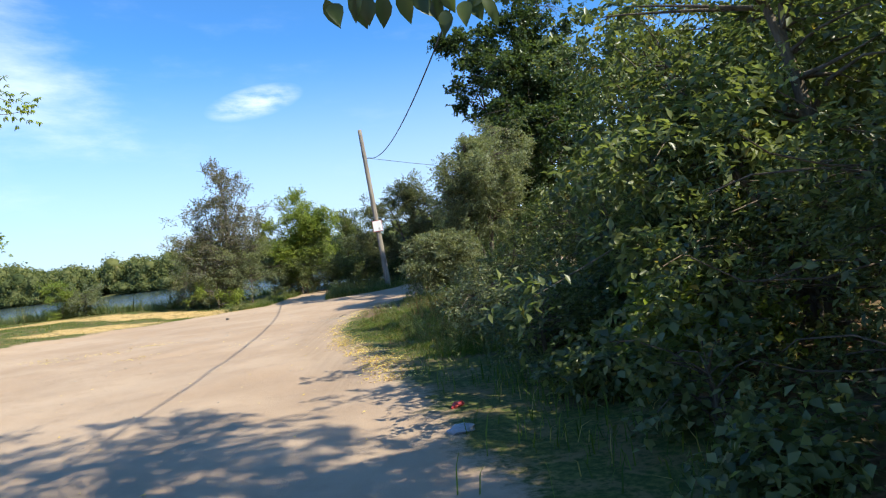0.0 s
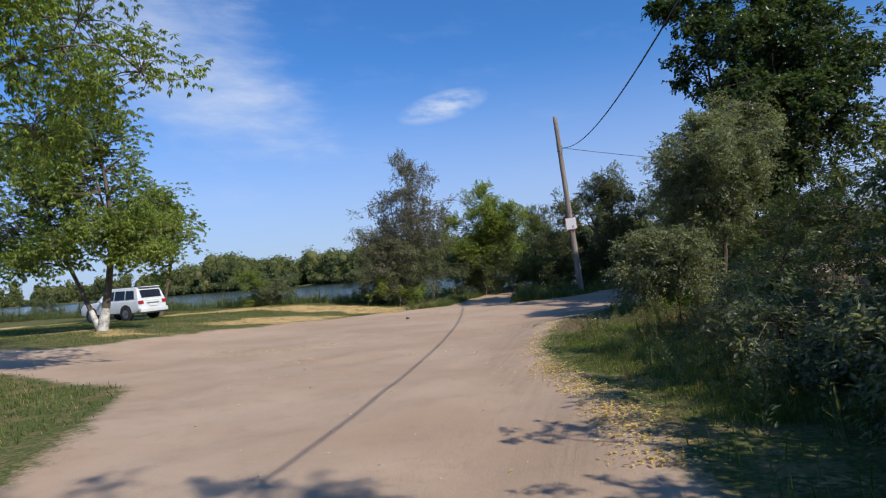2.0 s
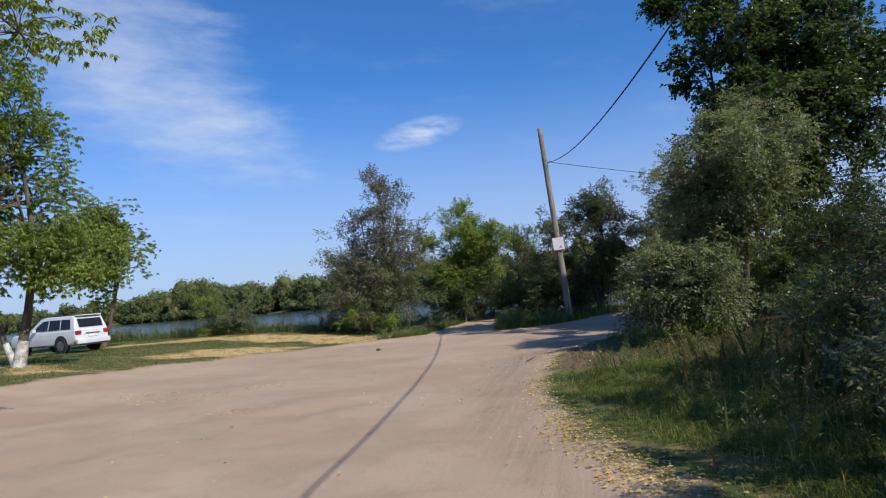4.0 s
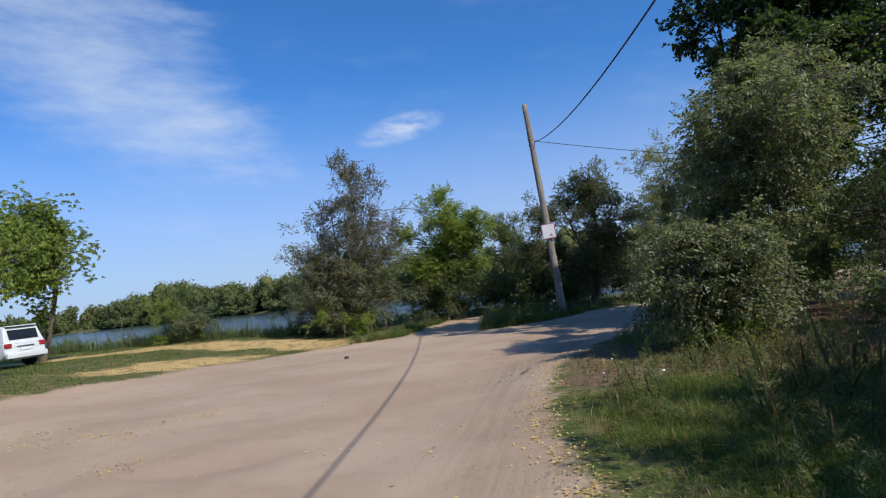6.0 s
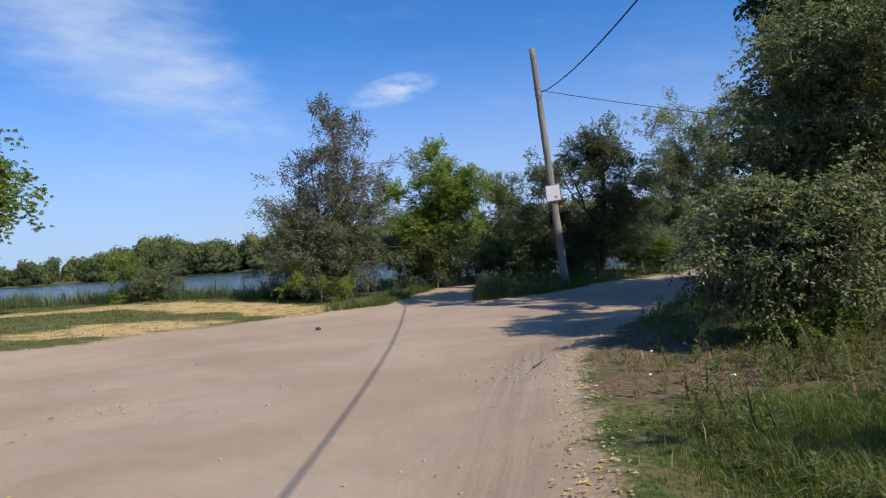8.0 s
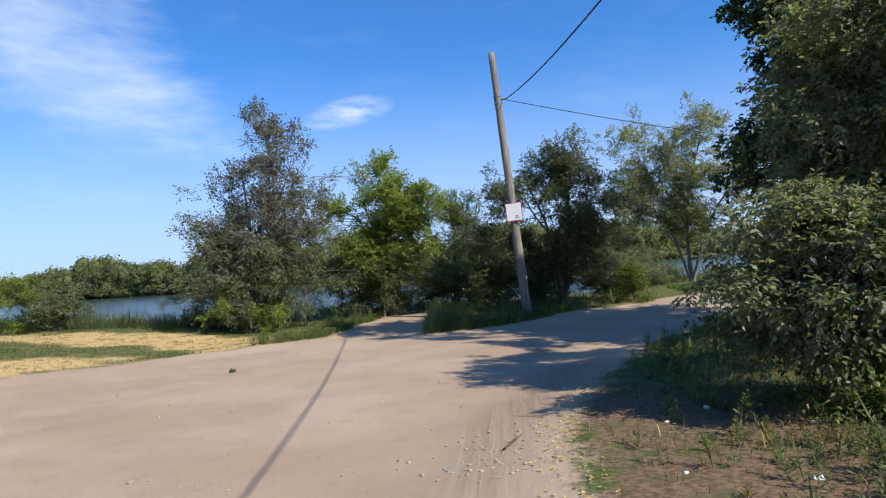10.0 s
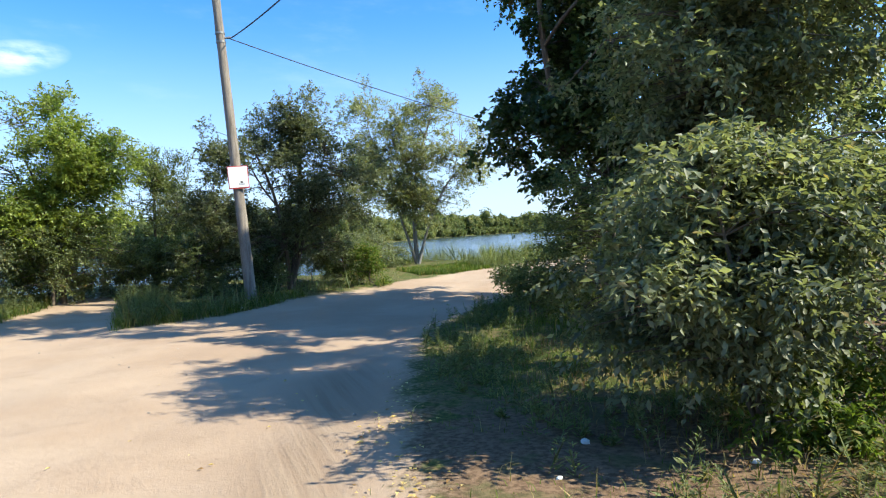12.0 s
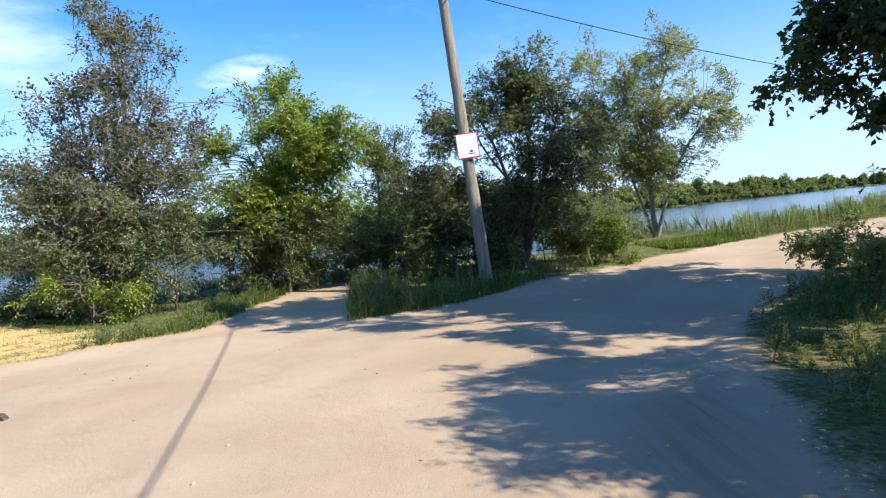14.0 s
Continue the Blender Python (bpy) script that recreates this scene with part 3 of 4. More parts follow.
tree("pear_tree", "open-crowned tree with pale leaves by the water", on_ground(7.4, 47.6),
     [((8.2, 47.2, 6.6), 0.12), ((5.6, 48.0, 5.8), 0.08), ((9.8, 46.6, 4.6), 0.08)],
     [(8.2, 47.1, 7.2, 1.2, 1.2, 1.3), (5.4, 48.1, 6.3, 1.2, 1.2, 1.5), (9.4, 46.6, 4.6, 1.4, 1.3, 1.5), (7.0, 47.4, 4.2, 1.8, 1.5, 1.3), (5.0, 48.2, 3.8, 1.3, 1.2, 1.5), (8.0, 47.0, 2.4, 1.6, 1.2, 0.9), (6.6, 47.4, 3.0, 1.5, 1.2, 0.9), (6.8, 47.4, 5.6, 1.6, 1.3, 1.2)],
     500, 9, 8, 0.38, (0.09, 0.5), PALE, BARK_GREY, inner=0.3, twig_wood=0.12, droop=0.1)
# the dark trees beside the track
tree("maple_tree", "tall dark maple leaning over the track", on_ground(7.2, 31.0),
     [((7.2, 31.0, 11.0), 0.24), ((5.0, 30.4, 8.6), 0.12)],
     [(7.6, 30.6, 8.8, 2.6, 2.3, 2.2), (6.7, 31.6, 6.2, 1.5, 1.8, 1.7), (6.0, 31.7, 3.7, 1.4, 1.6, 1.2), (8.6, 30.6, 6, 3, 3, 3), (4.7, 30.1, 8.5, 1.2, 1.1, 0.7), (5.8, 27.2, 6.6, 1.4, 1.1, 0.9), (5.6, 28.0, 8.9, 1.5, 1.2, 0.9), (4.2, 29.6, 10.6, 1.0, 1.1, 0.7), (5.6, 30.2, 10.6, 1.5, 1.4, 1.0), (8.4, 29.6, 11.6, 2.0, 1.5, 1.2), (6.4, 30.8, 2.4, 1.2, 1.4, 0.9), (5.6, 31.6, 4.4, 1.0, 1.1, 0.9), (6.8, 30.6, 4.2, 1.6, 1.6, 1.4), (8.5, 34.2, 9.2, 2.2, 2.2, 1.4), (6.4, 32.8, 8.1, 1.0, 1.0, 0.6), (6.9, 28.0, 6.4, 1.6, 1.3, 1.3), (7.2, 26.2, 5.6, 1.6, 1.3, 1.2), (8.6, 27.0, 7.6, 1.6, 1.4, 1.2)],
     620, 11, 8, 0.4, (0.135, 0.75), MAPLE_SHADED_ELM, twig=0.36, inner=0.45)
tree("elm_tree", "olive-green elm beside the track", on_ground(3.6, 23.6), [((3.2, 23.1, 4.9), 0.1), ((2.7, 23.0, 3.6), 0.06)],
     [(3.0, 22.9, 3.9, 0.95, 1.0, 0.9), (2.6, 22.9, 3.0, 0.9, 1.0, 0.9), (3.8, 23.5, 3.9, 1.1, 1.2, 1.1), (3.4, 23.3, 2.4, 1.2, 1.2, 0.8), (3.2, 23.0, 4.8, 0.6, 0.6, 0.5), (4.3, 23.8, 2.9, 1.0, 1.0, 1.1), (4.1, 22.3, 4.1, 0.9, 0.9, 0.9), (3.4, 22.2, 3.4, 0.8, 0.7, 0.7), (4.3, 24.8, 4.6, 1.0, 0.9, 0.8), (5.0, 24.3, 5.4, 0.9, 0.9, 0.7)],
     340, 11, 8, 0.26, (0.078, 0.52), OLIVE, inner=0.3)
tree("elm_shrub", "broad elm shrub with lit silvery leaves at the verge", on_ground(1.8, 21.4), [((1.9, 21.4, 1.9), 0.04), ((1.2, 21.2, 1.4), 0.03), ((2.6, 21.5, 1.5), 0.03), ((1.6, 21.7, 1.7), 0.03)],
     [(1.9, 21.6, 1.0, 0.95, 1.0, 0.8), (1.4, 21.6, 0.55, 0.7, 0.8, 0.6), (2.5, 21.6, 0.85, 0.9, 1.0, 0.8), (1.95, 21.5, 1.6, 0.6, 0.6, 0.35)], 230, 11, 8, 0.2, (0.074, 0.5), OLIVE, category="shrub", inner=0.25, droop=0.35)
# elms at the back of the thicket: mostly unseen, added to deepen its shade
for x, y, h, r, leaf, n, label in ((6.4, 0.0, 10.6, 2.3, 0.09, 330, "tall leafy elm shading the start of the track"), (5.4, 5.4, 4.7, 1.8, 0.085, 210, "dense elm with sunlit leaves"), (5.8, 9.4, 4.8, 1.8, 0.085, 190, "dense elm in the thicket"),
                                   (6.5, 12.6, 5.8, 1.8, 0.085, 190, "dense elm in the thicket"), (7.2, 17.4, 3.6, 1.5, 0.085, 150, "low dark elm at the back of the verge"), (8.6, -4.6, 8.0, 2.6, 0.11, 210, "tall dark elm behind the start of the track"),
                                   (8.0, 10.6, 5.4, 2.0, 0.12, 130, "added elm at the back of the thicket"), (6.3, 7.4, 5.2, 1.7, 0.1, 170, "added elm at the back of the thicket"), (8.2, 14.2, 5.4, 2.0, 0.12, 130, "added elm at the back of the thicket"), (9.0, 1.2, 6.8, 2.4, 0.14, 130, "added elm at the back of the thicket"), (11.6, 23.0, 6.4, 2.6, 0.13, 110, "added elm at the back of the thicket"), (12.6, 17.0, 8.4, 2.8, 0.15, 120, "added elm at the back of the thicket"), (12.2, 11.0, 9.0, 2.8, 0.15, 130, "added elm at the back of the thicket"), (11.5, 6.0, 8.4, 2.7, 0.15, 130, "added elm at the back of the thicket"), (13.0, 29.0, 7.0, 2.8, 0.13, 110, "added elm at the back of the thicket")):
    z = float(ground_z(x, y))
    # the elm at y 0 has sunlight put into its brighter leaf colour
    tree("elm_tree", label, (x, y, z), [((x - 0.3, y, z + h * 0.75), 0.12), ((x - 0.9, y + 0.4, z + h * 0.5), 0.06)],
         [(x, y, z + h * 0.78, r, r, h * 0.22), (x - 0.8, y + 0.3, z + h * 0.45, r * 0.9, r * 0.9, h * 0.25), (x + 0.9, y - 0.2, z + h * 0.42, r * 0.9, r, h * 0.28), (x - 0.6, y, z + h * 0.17, r * 0.9, r * 0.9, h * 0.17)],
         n, 12, 8, 0.36, (leaf * 1.15, 0.55), FRESH_SUNLIT if y == 0.0 else ELM, inner=0.15, group="thicket beside the track", dense=1.04)
# the tree overhead at the start: trunk behind, one branch hanging in front
overhead = tree("elm_tree", "elm spreading over the start of the track", on_ground(3.8, -4.4), [((2.6, -3.0, 7.0), 0.17)],
                [(2.4, -2.6, 8.0, 2.8, 2.4, 2.0), (1.0, -4.0, 6.8, 2.2, 2.2, 1.4)], 190, 9, 8, 0.4, (0.11, 0.55), ELM, inner=0.1)


def ovate(place, axis, normal, length, width):
    """A toothed oval leaf as a fan of ten triangles round its midrib."""
    axis = unit(np.array(axis, float))
    side = unit(np.cross(axis, normal))
    up = np.cross(side, axis)
    s = np.array((0.0, 0.16, 0.36, 0.6, 0.82, 1.0))
    w = np.array((0.05, 0.36, 0.5, 0.42, 0.2, 0.0))
    rib = place + axis * (s * length)[:, None] - up * (0.16 * s * s * length)[:, None]
    lift = up * (w * width * 0.35)[:, None]
    return np.concatenate([rib, rib + side * (w * width)[:, None] + lift, rib - side * (w * width)[:, None] + lift])


def build_overhead_branch():
    base = np.array(overhead.location)
    lines = [(bent((2.4, -3.1, 3.4), (1.58, 0.42, 2.27), 0.04, 7), np.linspace(0.03, 0.007, 7)), (bent((1.58, 0.42, 2.27), (0.94, 0.54, 2.31), 0.03, 6), np.linspace(0.007, 0.003, 6))]
    v, f = tube_arrays(lines, 6)
    link("branch", raw_mesh("branch", v - base, f, True), BARK, overhead)
    r = np.random.default_rng(12)
    vs, fs = [], []
    quad = [(i, i + 1, i + 7, i + 6) for i in range(5)] + [(i + 1, i, i + 12, i + 13) for i in range(5)]
    for x in (1.06, 1.08, 1.14, 1.17, 1.2, 1.23, 1.27, 1.3, 1.33, 1.36, 1.38, 1.41, 1.44, 1.46, 1.48, 1.5, 1.52, 1.55, 1.58, 1.6, 1.62, 1.64):
        hang = r.uniform(0.0, 0.035) + (0.05 if 1.4 < x < 1.5 else 0)
        p = np.array((x + 0.06 + r.normal(0, 0.01), 0.52 + r.normal(0, 0.03), 2.21 - hang))
        v = ovate(p, (r.normal(0, 0.45), r.normal(0, 0.3), -1), (r.normal(0, 0.3), -1, 0.25), r.uniform(0.07, 0.095), r.uniform(0.04, 0.055))
        fs += [tuple(k + 18 * len(vs) for k in q) for q in quad]
        vs.append(v)
    # leaf colour darkened to give a backlit silhouette
    link("hanging_leaves", raw_mesh("hanging_leaves", np.concatenate(vs) - base, fs, True), MAPLE_SHADED_ELM, overhead)


build_overhead_branch()


def shrub(name, label, x, y, h, r, count, leaf, mat, per=7, droop=0.1, dense=1.6):
    z = float(ground_z(x, y))
    return tree(name, label, (x, y, z), [((x, y, z + h * 0.7), 0.02)], [(x, y, z + h * 0.5, r, r, h * 0.5)], count, 9, per, min(0.25, r * 0.5), leaf, mat, twig=0.22, inner=0.1, category="shrub", droop=droop, dense=dense)


# some elm scrub gets the dark leaf material, its shade put into the colour
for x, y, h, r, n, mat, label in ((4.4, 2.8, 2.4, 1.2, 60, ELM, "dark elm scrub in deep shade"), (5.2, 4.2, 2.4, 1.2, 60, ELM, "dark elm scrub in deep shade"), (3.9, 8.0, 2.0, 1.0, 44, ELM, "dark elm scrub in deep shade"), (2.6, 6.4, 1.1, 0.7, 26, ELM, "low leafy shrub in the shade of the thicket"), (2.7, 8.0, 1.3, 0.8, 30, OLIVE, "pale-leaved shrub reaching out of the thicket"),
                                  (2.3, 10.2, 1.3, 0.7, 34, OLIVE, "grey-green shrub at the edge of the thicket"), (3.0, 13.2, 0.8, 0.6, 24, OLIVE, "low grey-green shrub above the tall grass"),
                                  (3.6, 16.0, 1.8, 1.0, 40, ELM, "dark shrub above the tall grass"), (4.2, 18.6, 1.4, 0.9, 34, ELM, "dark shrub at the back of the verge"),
                                  (4.0, 29.6, 0.8, 0.8, 24, WEED, "bushy weeds at the bend"), (4.8, 27.6, 3.2, 1.3, 80, ELM, "dark elm scrub under the maple"), (6.6, 25.4, 3.8, 1.5, 90, MAPLE_SHADED_ELM, "dark elm scrub under the maple"), (8.2, 28.0, 4.2, 1.8, 90, MAPLE_SHADED_ELM, "dark elm scrub under the maple"), (6.9, 22.0, 3.0, 1.4, 80, MAPLE_SHADED_ELM, "dark elm scrub behind the verge"), (5.2, 25.2, 2.6, 1.1, 60, ELM, "dark elm scrub under the maple"), (5.6, 29.4, 2.2, 1.2, 60, ELM, "dark elm scrub under the maple"),
                                  (-3.2, 41.4, 2.3, 1.2, 50, ELM, "elm scrub filling the bank below the poplar"), (-4.4, 41.8, 2.0, 1.2, 46, ELM, "elm scrub filling the bank below the poplar"), (-7.6, 41.6, 2.2, 1.2, 46, ELM, "elm scrub behind the light green maple"), (1.4, 41.6, 2.2, 1.3, 50, MAPLE_SHADED_ELM, "dark elm scrub on the river bank"), (3.1, 39.6, 1.3, 0.7, 26, GRASS, "green weeds at the end of the island"), (-20.5, 38.4, 2.6, 0.9, 40, FRESH_SUNLIT, "young willow among the reeds"), (-19.0, 38.2, 1.7, 1.0, 40, OLIVE, "grey willow among the reeds"),
                                  (-41.5, 44.0, 2.2, 1.1, 30, ELM, "dark willow on the meadow's edge"), (1.8, 20.9, 0.5, 0.5, 14, GRASS, "small green shrub at the verge"), (6.2, 34.0, 1.0, 1.0, 30, WEED, "weeds under the tall maple"),
                                  (-2.2, 41.0, 2.2, 1.3, 56, MAPLE_SHADED_ELM, "dark elm scrub on the river bank"), (0.2, 41.6, 2.4, 1.5, 60, MAPLE_SHADED_ELM, "dark elm scrub on the river bank"), (2.4, 41.0, 2.0, 1.2, 50, ELM, "dark elm scrub on the river bank"), (-6.8, 41.6, 1.7, 1.0, 44, ELM, "elm scrub behind the light green maple"), (-11.6, 40.4, 1.7, 1.1, 44, OLIVE, "grey-green scrub behind the withered tree"), (-5.0, 42.8, 2.2, 1.4, 50, ELM, "elm scrub at the water's edge"),
                                  (-8.4, 40.6, 2.6, 1.3, 50, OLIVE, "grey-green scrub between two trees"), (-13.0, 39.2, 1.9, 1.1, 44, OLIVE, "grey-green scrub beside the withered tree"), (5.0, 46.0, 1.6, 1.2, 40, OLIVE, "scrub under the open-crowned tree"), (3.8, 43.6, 1.5, 1.1, 36, OLIVE, "scrub at the water's edge"), (-0.6, 38.6, 1.4, 0.9, 36, MAPLE_SHADED_ELM, "low elm scrub at the foot of the pole"), (-2.4, 39.4, 1.8, 1.0, 40, ELM, "low elm scrub behind the pole")):
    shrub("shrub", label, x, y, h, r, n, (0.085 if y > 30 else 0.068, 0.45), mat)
# burdock beyond x 3.5 is coloured brighter as a painted sunlit patch
for x, y, h, r in ((3.3, 3.6, 0.6, 0.6), (3.8, 5.0, 0.8, 0.7), (3.0, 5.2, 0.5, 0.6), (4.2, 6.6, 0.9, 0.7), (3.2, 2.4, 0.5, 0.6), (3.4, 7.2, 0.7, 0.6)):
    shrub("burdock", "broad-leaved burdock on the shaded ground", x, y, h, r, 26, (0.085, 0.7), FRESH_SUNLIT if x > 3.5 else ELM, 4, 0.3, 1.3)


# ---- timber pole with its sign and cables ----
def build_pole():
    base, top = Vector((-1.05, 36.9, float(ground_z(-1.05, 36.9)) - 0.1)), Vector((-1.62, 37.4, 8.75))
    root = tagged(new("utility_pole"), "weathered leaning timber utility pole with a white sign", "pole")
    root.location = base
    n = 26
    pts = [base.lerp(top, i / n) for i in range(n + 1)]
    rad = [0.165 - 0.05 * i / n + 0.004 * math.sin(i * 2.1) for i in range(n + 1)]
    v, f = tube_arrays([([tuple(p - base) for p in pts] + [tuple(top - base)], rad + [0.002])], 14)
    link("shaft", raw_mesh("shaft", v, f, True), TIMBER, root)
    for k, share in enumerate((0.805, 0.832)):
        p = base.lerp(top, share) - base
        v, f = tube_arrays([([tuple(p - Vector((0, 0, 0.03))), tuple(p + Vector((0, 0, 0.03)))], (0.14, 0.14))], 14)
        link("steel_band", raw_mesh("steel_band", v, f, True), STEEL, root, "dull steel strap round the pole")
    p = base.lerp(top, 0.818) - base
    bm = bmesh.new()
    for off in ((0.16, -0.05, 0), (0.24, -0.1, 0.0)):
        bmesh.ops.create_cone(bm, segments=10, radius1=0.035, radius2=0.028, depth=0.09, cap_ends=True, matrix=Matrix.Translation(p + Vector(off)) @ Matrix.Rotation(1.4, 4, "Y"))
    part("clamp", bm, STEEL, root, "small cable clamp")
    # sign plate, a red rim standing out behind the white sheet
    s = base.lerp(top, (3.0 - base.z) / (top.z - base.z)) - base
    m = Matrix.Translation(s + Vector((0.02, -0.2, 0.02))) @ Matrix.Rotation(radians(-3.5), 4, "Y")
    bm = bmesh.new()
    bmesh.ops.create_cube(bm, size=1, matrix=m @ Matrix.Diagonal((0.56, 0.02, 0.64, 1)))
    board = part("sign_board", bm, SIGN_RED, root, "red-edged square board")
    bm = bmesh.new()
    bmesh.ops.create_cube(bm, size=1, matrix=m @ Matrix.Translation((0, -0.014, 0.006)) @ Matrix.Diagonal((0.52, 0.012, 0.585, 1)))
    part("sign_face", bm, SIGN_WHITE, board, "plain white sheet")
    bm = bmesh.new()
    for x, z, w, h in ((0.08, -0.14, 0.07, 0.05), (0.10, -0.2, 0.12, 0.02), (0.02, -0.19, 0.03, 0.03)):
        bmesh.ops.create_cube(bm, size=1, matrix=m @ Matrix.Translation((x, -0.022, z)) @ Matrix.Diagonal((w, 0.004, h, 1)))
    part("faded_print", bm, SIGN_DARK, board, "faded dark print")
    return base.lerp(top, 0.818)


def cable(label, a, b, sag, r):
    a, b = np.array(a, float), np.array(b, float)
    t = np.linspace(0, 1, 60)[:, None]
    pts = a + (b - a) * t - (0, 0, 1) * (sag * 4 * t * (1 - t))
    v, f = tube_arrays([(pts, np.full(60, r))], 6)
    tagged(link("overhead_cable", raw_mesh("overhead_cable", v, f, True), CABLE), label, "cable")


hook = build_pole()
cable("black overhead cable running back along the track", hook + Vector((0.3, -0.1, 0)), (4.85, -12.0, 7.67), 2.17, 0.017)
cable("thin black cable running to the trees by the water", hook + Vector((0.2, -0.05, 0)), (30.0, 50.0, 4.5), 0.9, 0.014)


# ---- far woods, mast ----
def build_far_woods():
    vs, fs, base = [], [], 0
    r = np.random.default_rng(3)
    bm = bmesh.new()
    bmesh.ops.create_icosphere(bm, subdivisions=1, radius=1)
    ball = np.array([v.co[:] for v in bm.verts])
    ball_faces = np.array([[v.index for v in f.verts] for f in bm.faces])
    bm.free()
    for k in range(900):
        front = k % 5 == 4
        x = r.uniform(-560, 420) if k % 4 == 0 else r.uniform(40, 330) if k % 4 == 3 else r.uniform(-240, 60)
        y = float(far_bank(x)) + (r.uniform(0, 3) if front else 4 + abs(r.normal(0, 9)) + (r.random() < 0.35) * r.uniform(0, 35))
        far = math.hypot(x, y)
        h = r.uniform(2.5, 5.0) if front else r.uniform(7.5, 12.0) * (1.0 + 0.12 * math.sin(x * 0.06) + 0.1 * math.sin(x * 0.17 + 1)) * (1.0 if x < 40 else 0.75) + 0.05 * (y - float(far_bank(x))) + (3.5 if r.random() < 0.06 else 0)
        w = h * (r.uniform(0.6, 1.0) if front else r.uniform(0.3, 0.48))
        foot = np.array((x, y, -1.6))
        for j in range(3 if front else 5):
            c = foot + (0, 0, h * (0.32 + 0.13 * j)) + r.normal(size=3) * (w * 0.38, w * 0.38, h * 0.06)
            if j == 0:
                c = foot + (0, 0, h * 0.3)
            e = np.array((w, w, h * 0.5)) * r.uniform(0.42, 0.7) * (1.25 if j == 0 else 1.0)
            n = 90
            d = unit(r.normal(size=(n, 3)) + (0, 0, 0.25))
            place = c + d * e * r.uniform(0.75, 1.12, (n, 1))
            size = 0.4 * (far / 240) ** 0.8 * r.uniform(0.6, 1.5, n)
            v, f = leaf_faces(place, r.normal(size=(n, 3)) + (0, 0, -0.2), d * 1.0 + r.normal(size=(n, 3)) * 0.5 + (0, 0, 0.4), size * 1.4, size * 1.5)
            core = c + ball * e * (0.72 + 0.2 * np.sin(ball[:, :1] * 6 + k) * np.sin(ball[:, 1:2] * 5 + 2 * j))
            vs += [v, core]
            fs += [f + base, ball_faces + base + len(v)]
            base += len(v) + len(core)
    tagged(link("far_woods", raw_mesh("far_woods", np.concatenate(vs), np.concatenate(fs)), FARLEAF), "low mixed green woods along the far river bank", "woods", kind="stuff")


build_far_woods()


# ---- grass, reeds, weeds ----
def scatter(count, box, keep):
    """Random places in a box, or along a line of y over x when the box's last entry is a function."""
    x0, x1, y0, y1, *line = box
    x, y = rng.uniform(x0, x1, count), rng.uniform(y0, y1, count)
    if line:
        y = y + line[0](x)
    ok = keep(x, y) > rng.random(count)
    return x[ok], y[ok]


def blades(x, y, h, w, lean):
    """Bent grass blades, three triangles each."""
    n = len(x)
    p = np.stack([x, y, ground_z(x, y) - 0.02], -1)
    a = rng.uniform(0, 2 * np.pi, n)
    out = np.stack([np.cos(a), np.sin(a), np.zeros(n)], -1)
    side = np.stack([-np.sin(a), np.cos(a), np.zeros(n)], -1)
    h = (h * rng.uniform(0.45, 1.2, n))[:, None]
    w = (w * rng.uniform(0.6, 1.3, n))[:, None]
    lean = (lean * rng.uniform(0.2, 1.5, n))[:, None]
    mid = p + out * h * lean * 0.3 + (0, 0, 1) * h * 0.55
    tip = p + out * h * lean + (0, 0, 1) * h * (1 - 0.35 * lean)
    v = np.stack([p - side * w, p + side * w, mid + side * w * 0.75, mid - side * w * 0.75, tip], 1).reshape(-1, 3)
    b = np.arange(n)[:, None] * 5
    return v, np.concatenate([b + (0, 1, 2), b + (0, 2, 3), b + (3, 2, 4)], 1).reshape(-1, 3)


def patchy(x, y, s=1.0):
    return 0.5 + 0.5 * np.sin(1.7 * x * s + 1.3 * np.sin(y * s)) * np.sin(1.9 * y * s + np.sin(2.3 * x * s))


def field(name, label, sets, mat):
    vs, fs, base = [], [], 0
    for count, box, keep, h, w, lean in sets:
        x, y = scatter(count, box, keep)
        hh = h(x, y) if callable(h) else np.full(len(x), h)
        v, f = blades(x, y, hh, w, lean)
        vs.append(v)
        fs.append(f + base)
        base += len(v)
    tagged(link(name, raw_mesh(name, np.concatenate(vs), np.concatenate(fs)), mat), label, "grass", kind="stuff")


def verge(x, y):
    d = -road_depth(x, y)
    return smooth(0.0, 2.0, d + 0.9 * (patchy(x, y, 1.4) - 0.5)) * (0.12 + 0.88 * patchy(x, y)) * (0.35 + 0.65 * patchy(y, x, 2.7)) * smooth(1.05, 0.3, litter_of(x, y))


field("verge_grass", "tall green grass on the shaded verge", [
    (190000, (-2.2, 3.2, 8.5, 18.0), lambda x, y: verge(x, y), lambda x, y: 0.05 + 0.24 * smooth(0.2, 1.8, -road_depth(x, y)) * (0.1 + patchy(x, y, 0.8)), 0.0027, 0.9),
    (80000, (-2.2, 4.0, 18.0, 30.0), lambda x, y: verge(x, y) * 0.8, lambda x, y: 0.06 + 0.2 * smooth(0, 1.8, -road_depth(x, y)) * patchy(x, y, 0.8), 0.0034, 0.8),
    (12000, (0.0, 3.6, 0.0, 9.0), lambda x, y: verge(x, y) * 0.5, 0.3, 0.006, 0.6),
    (22000, (-16, -6.5, 4, 17), lambda x, y: verge(x, y), 0.09, 0.007, 0.6),
    (9000, (1.0, 12, 26, 40), lambda x, y: verge(x, y), 0.3, 0.008, 0.5),
], GRASS)
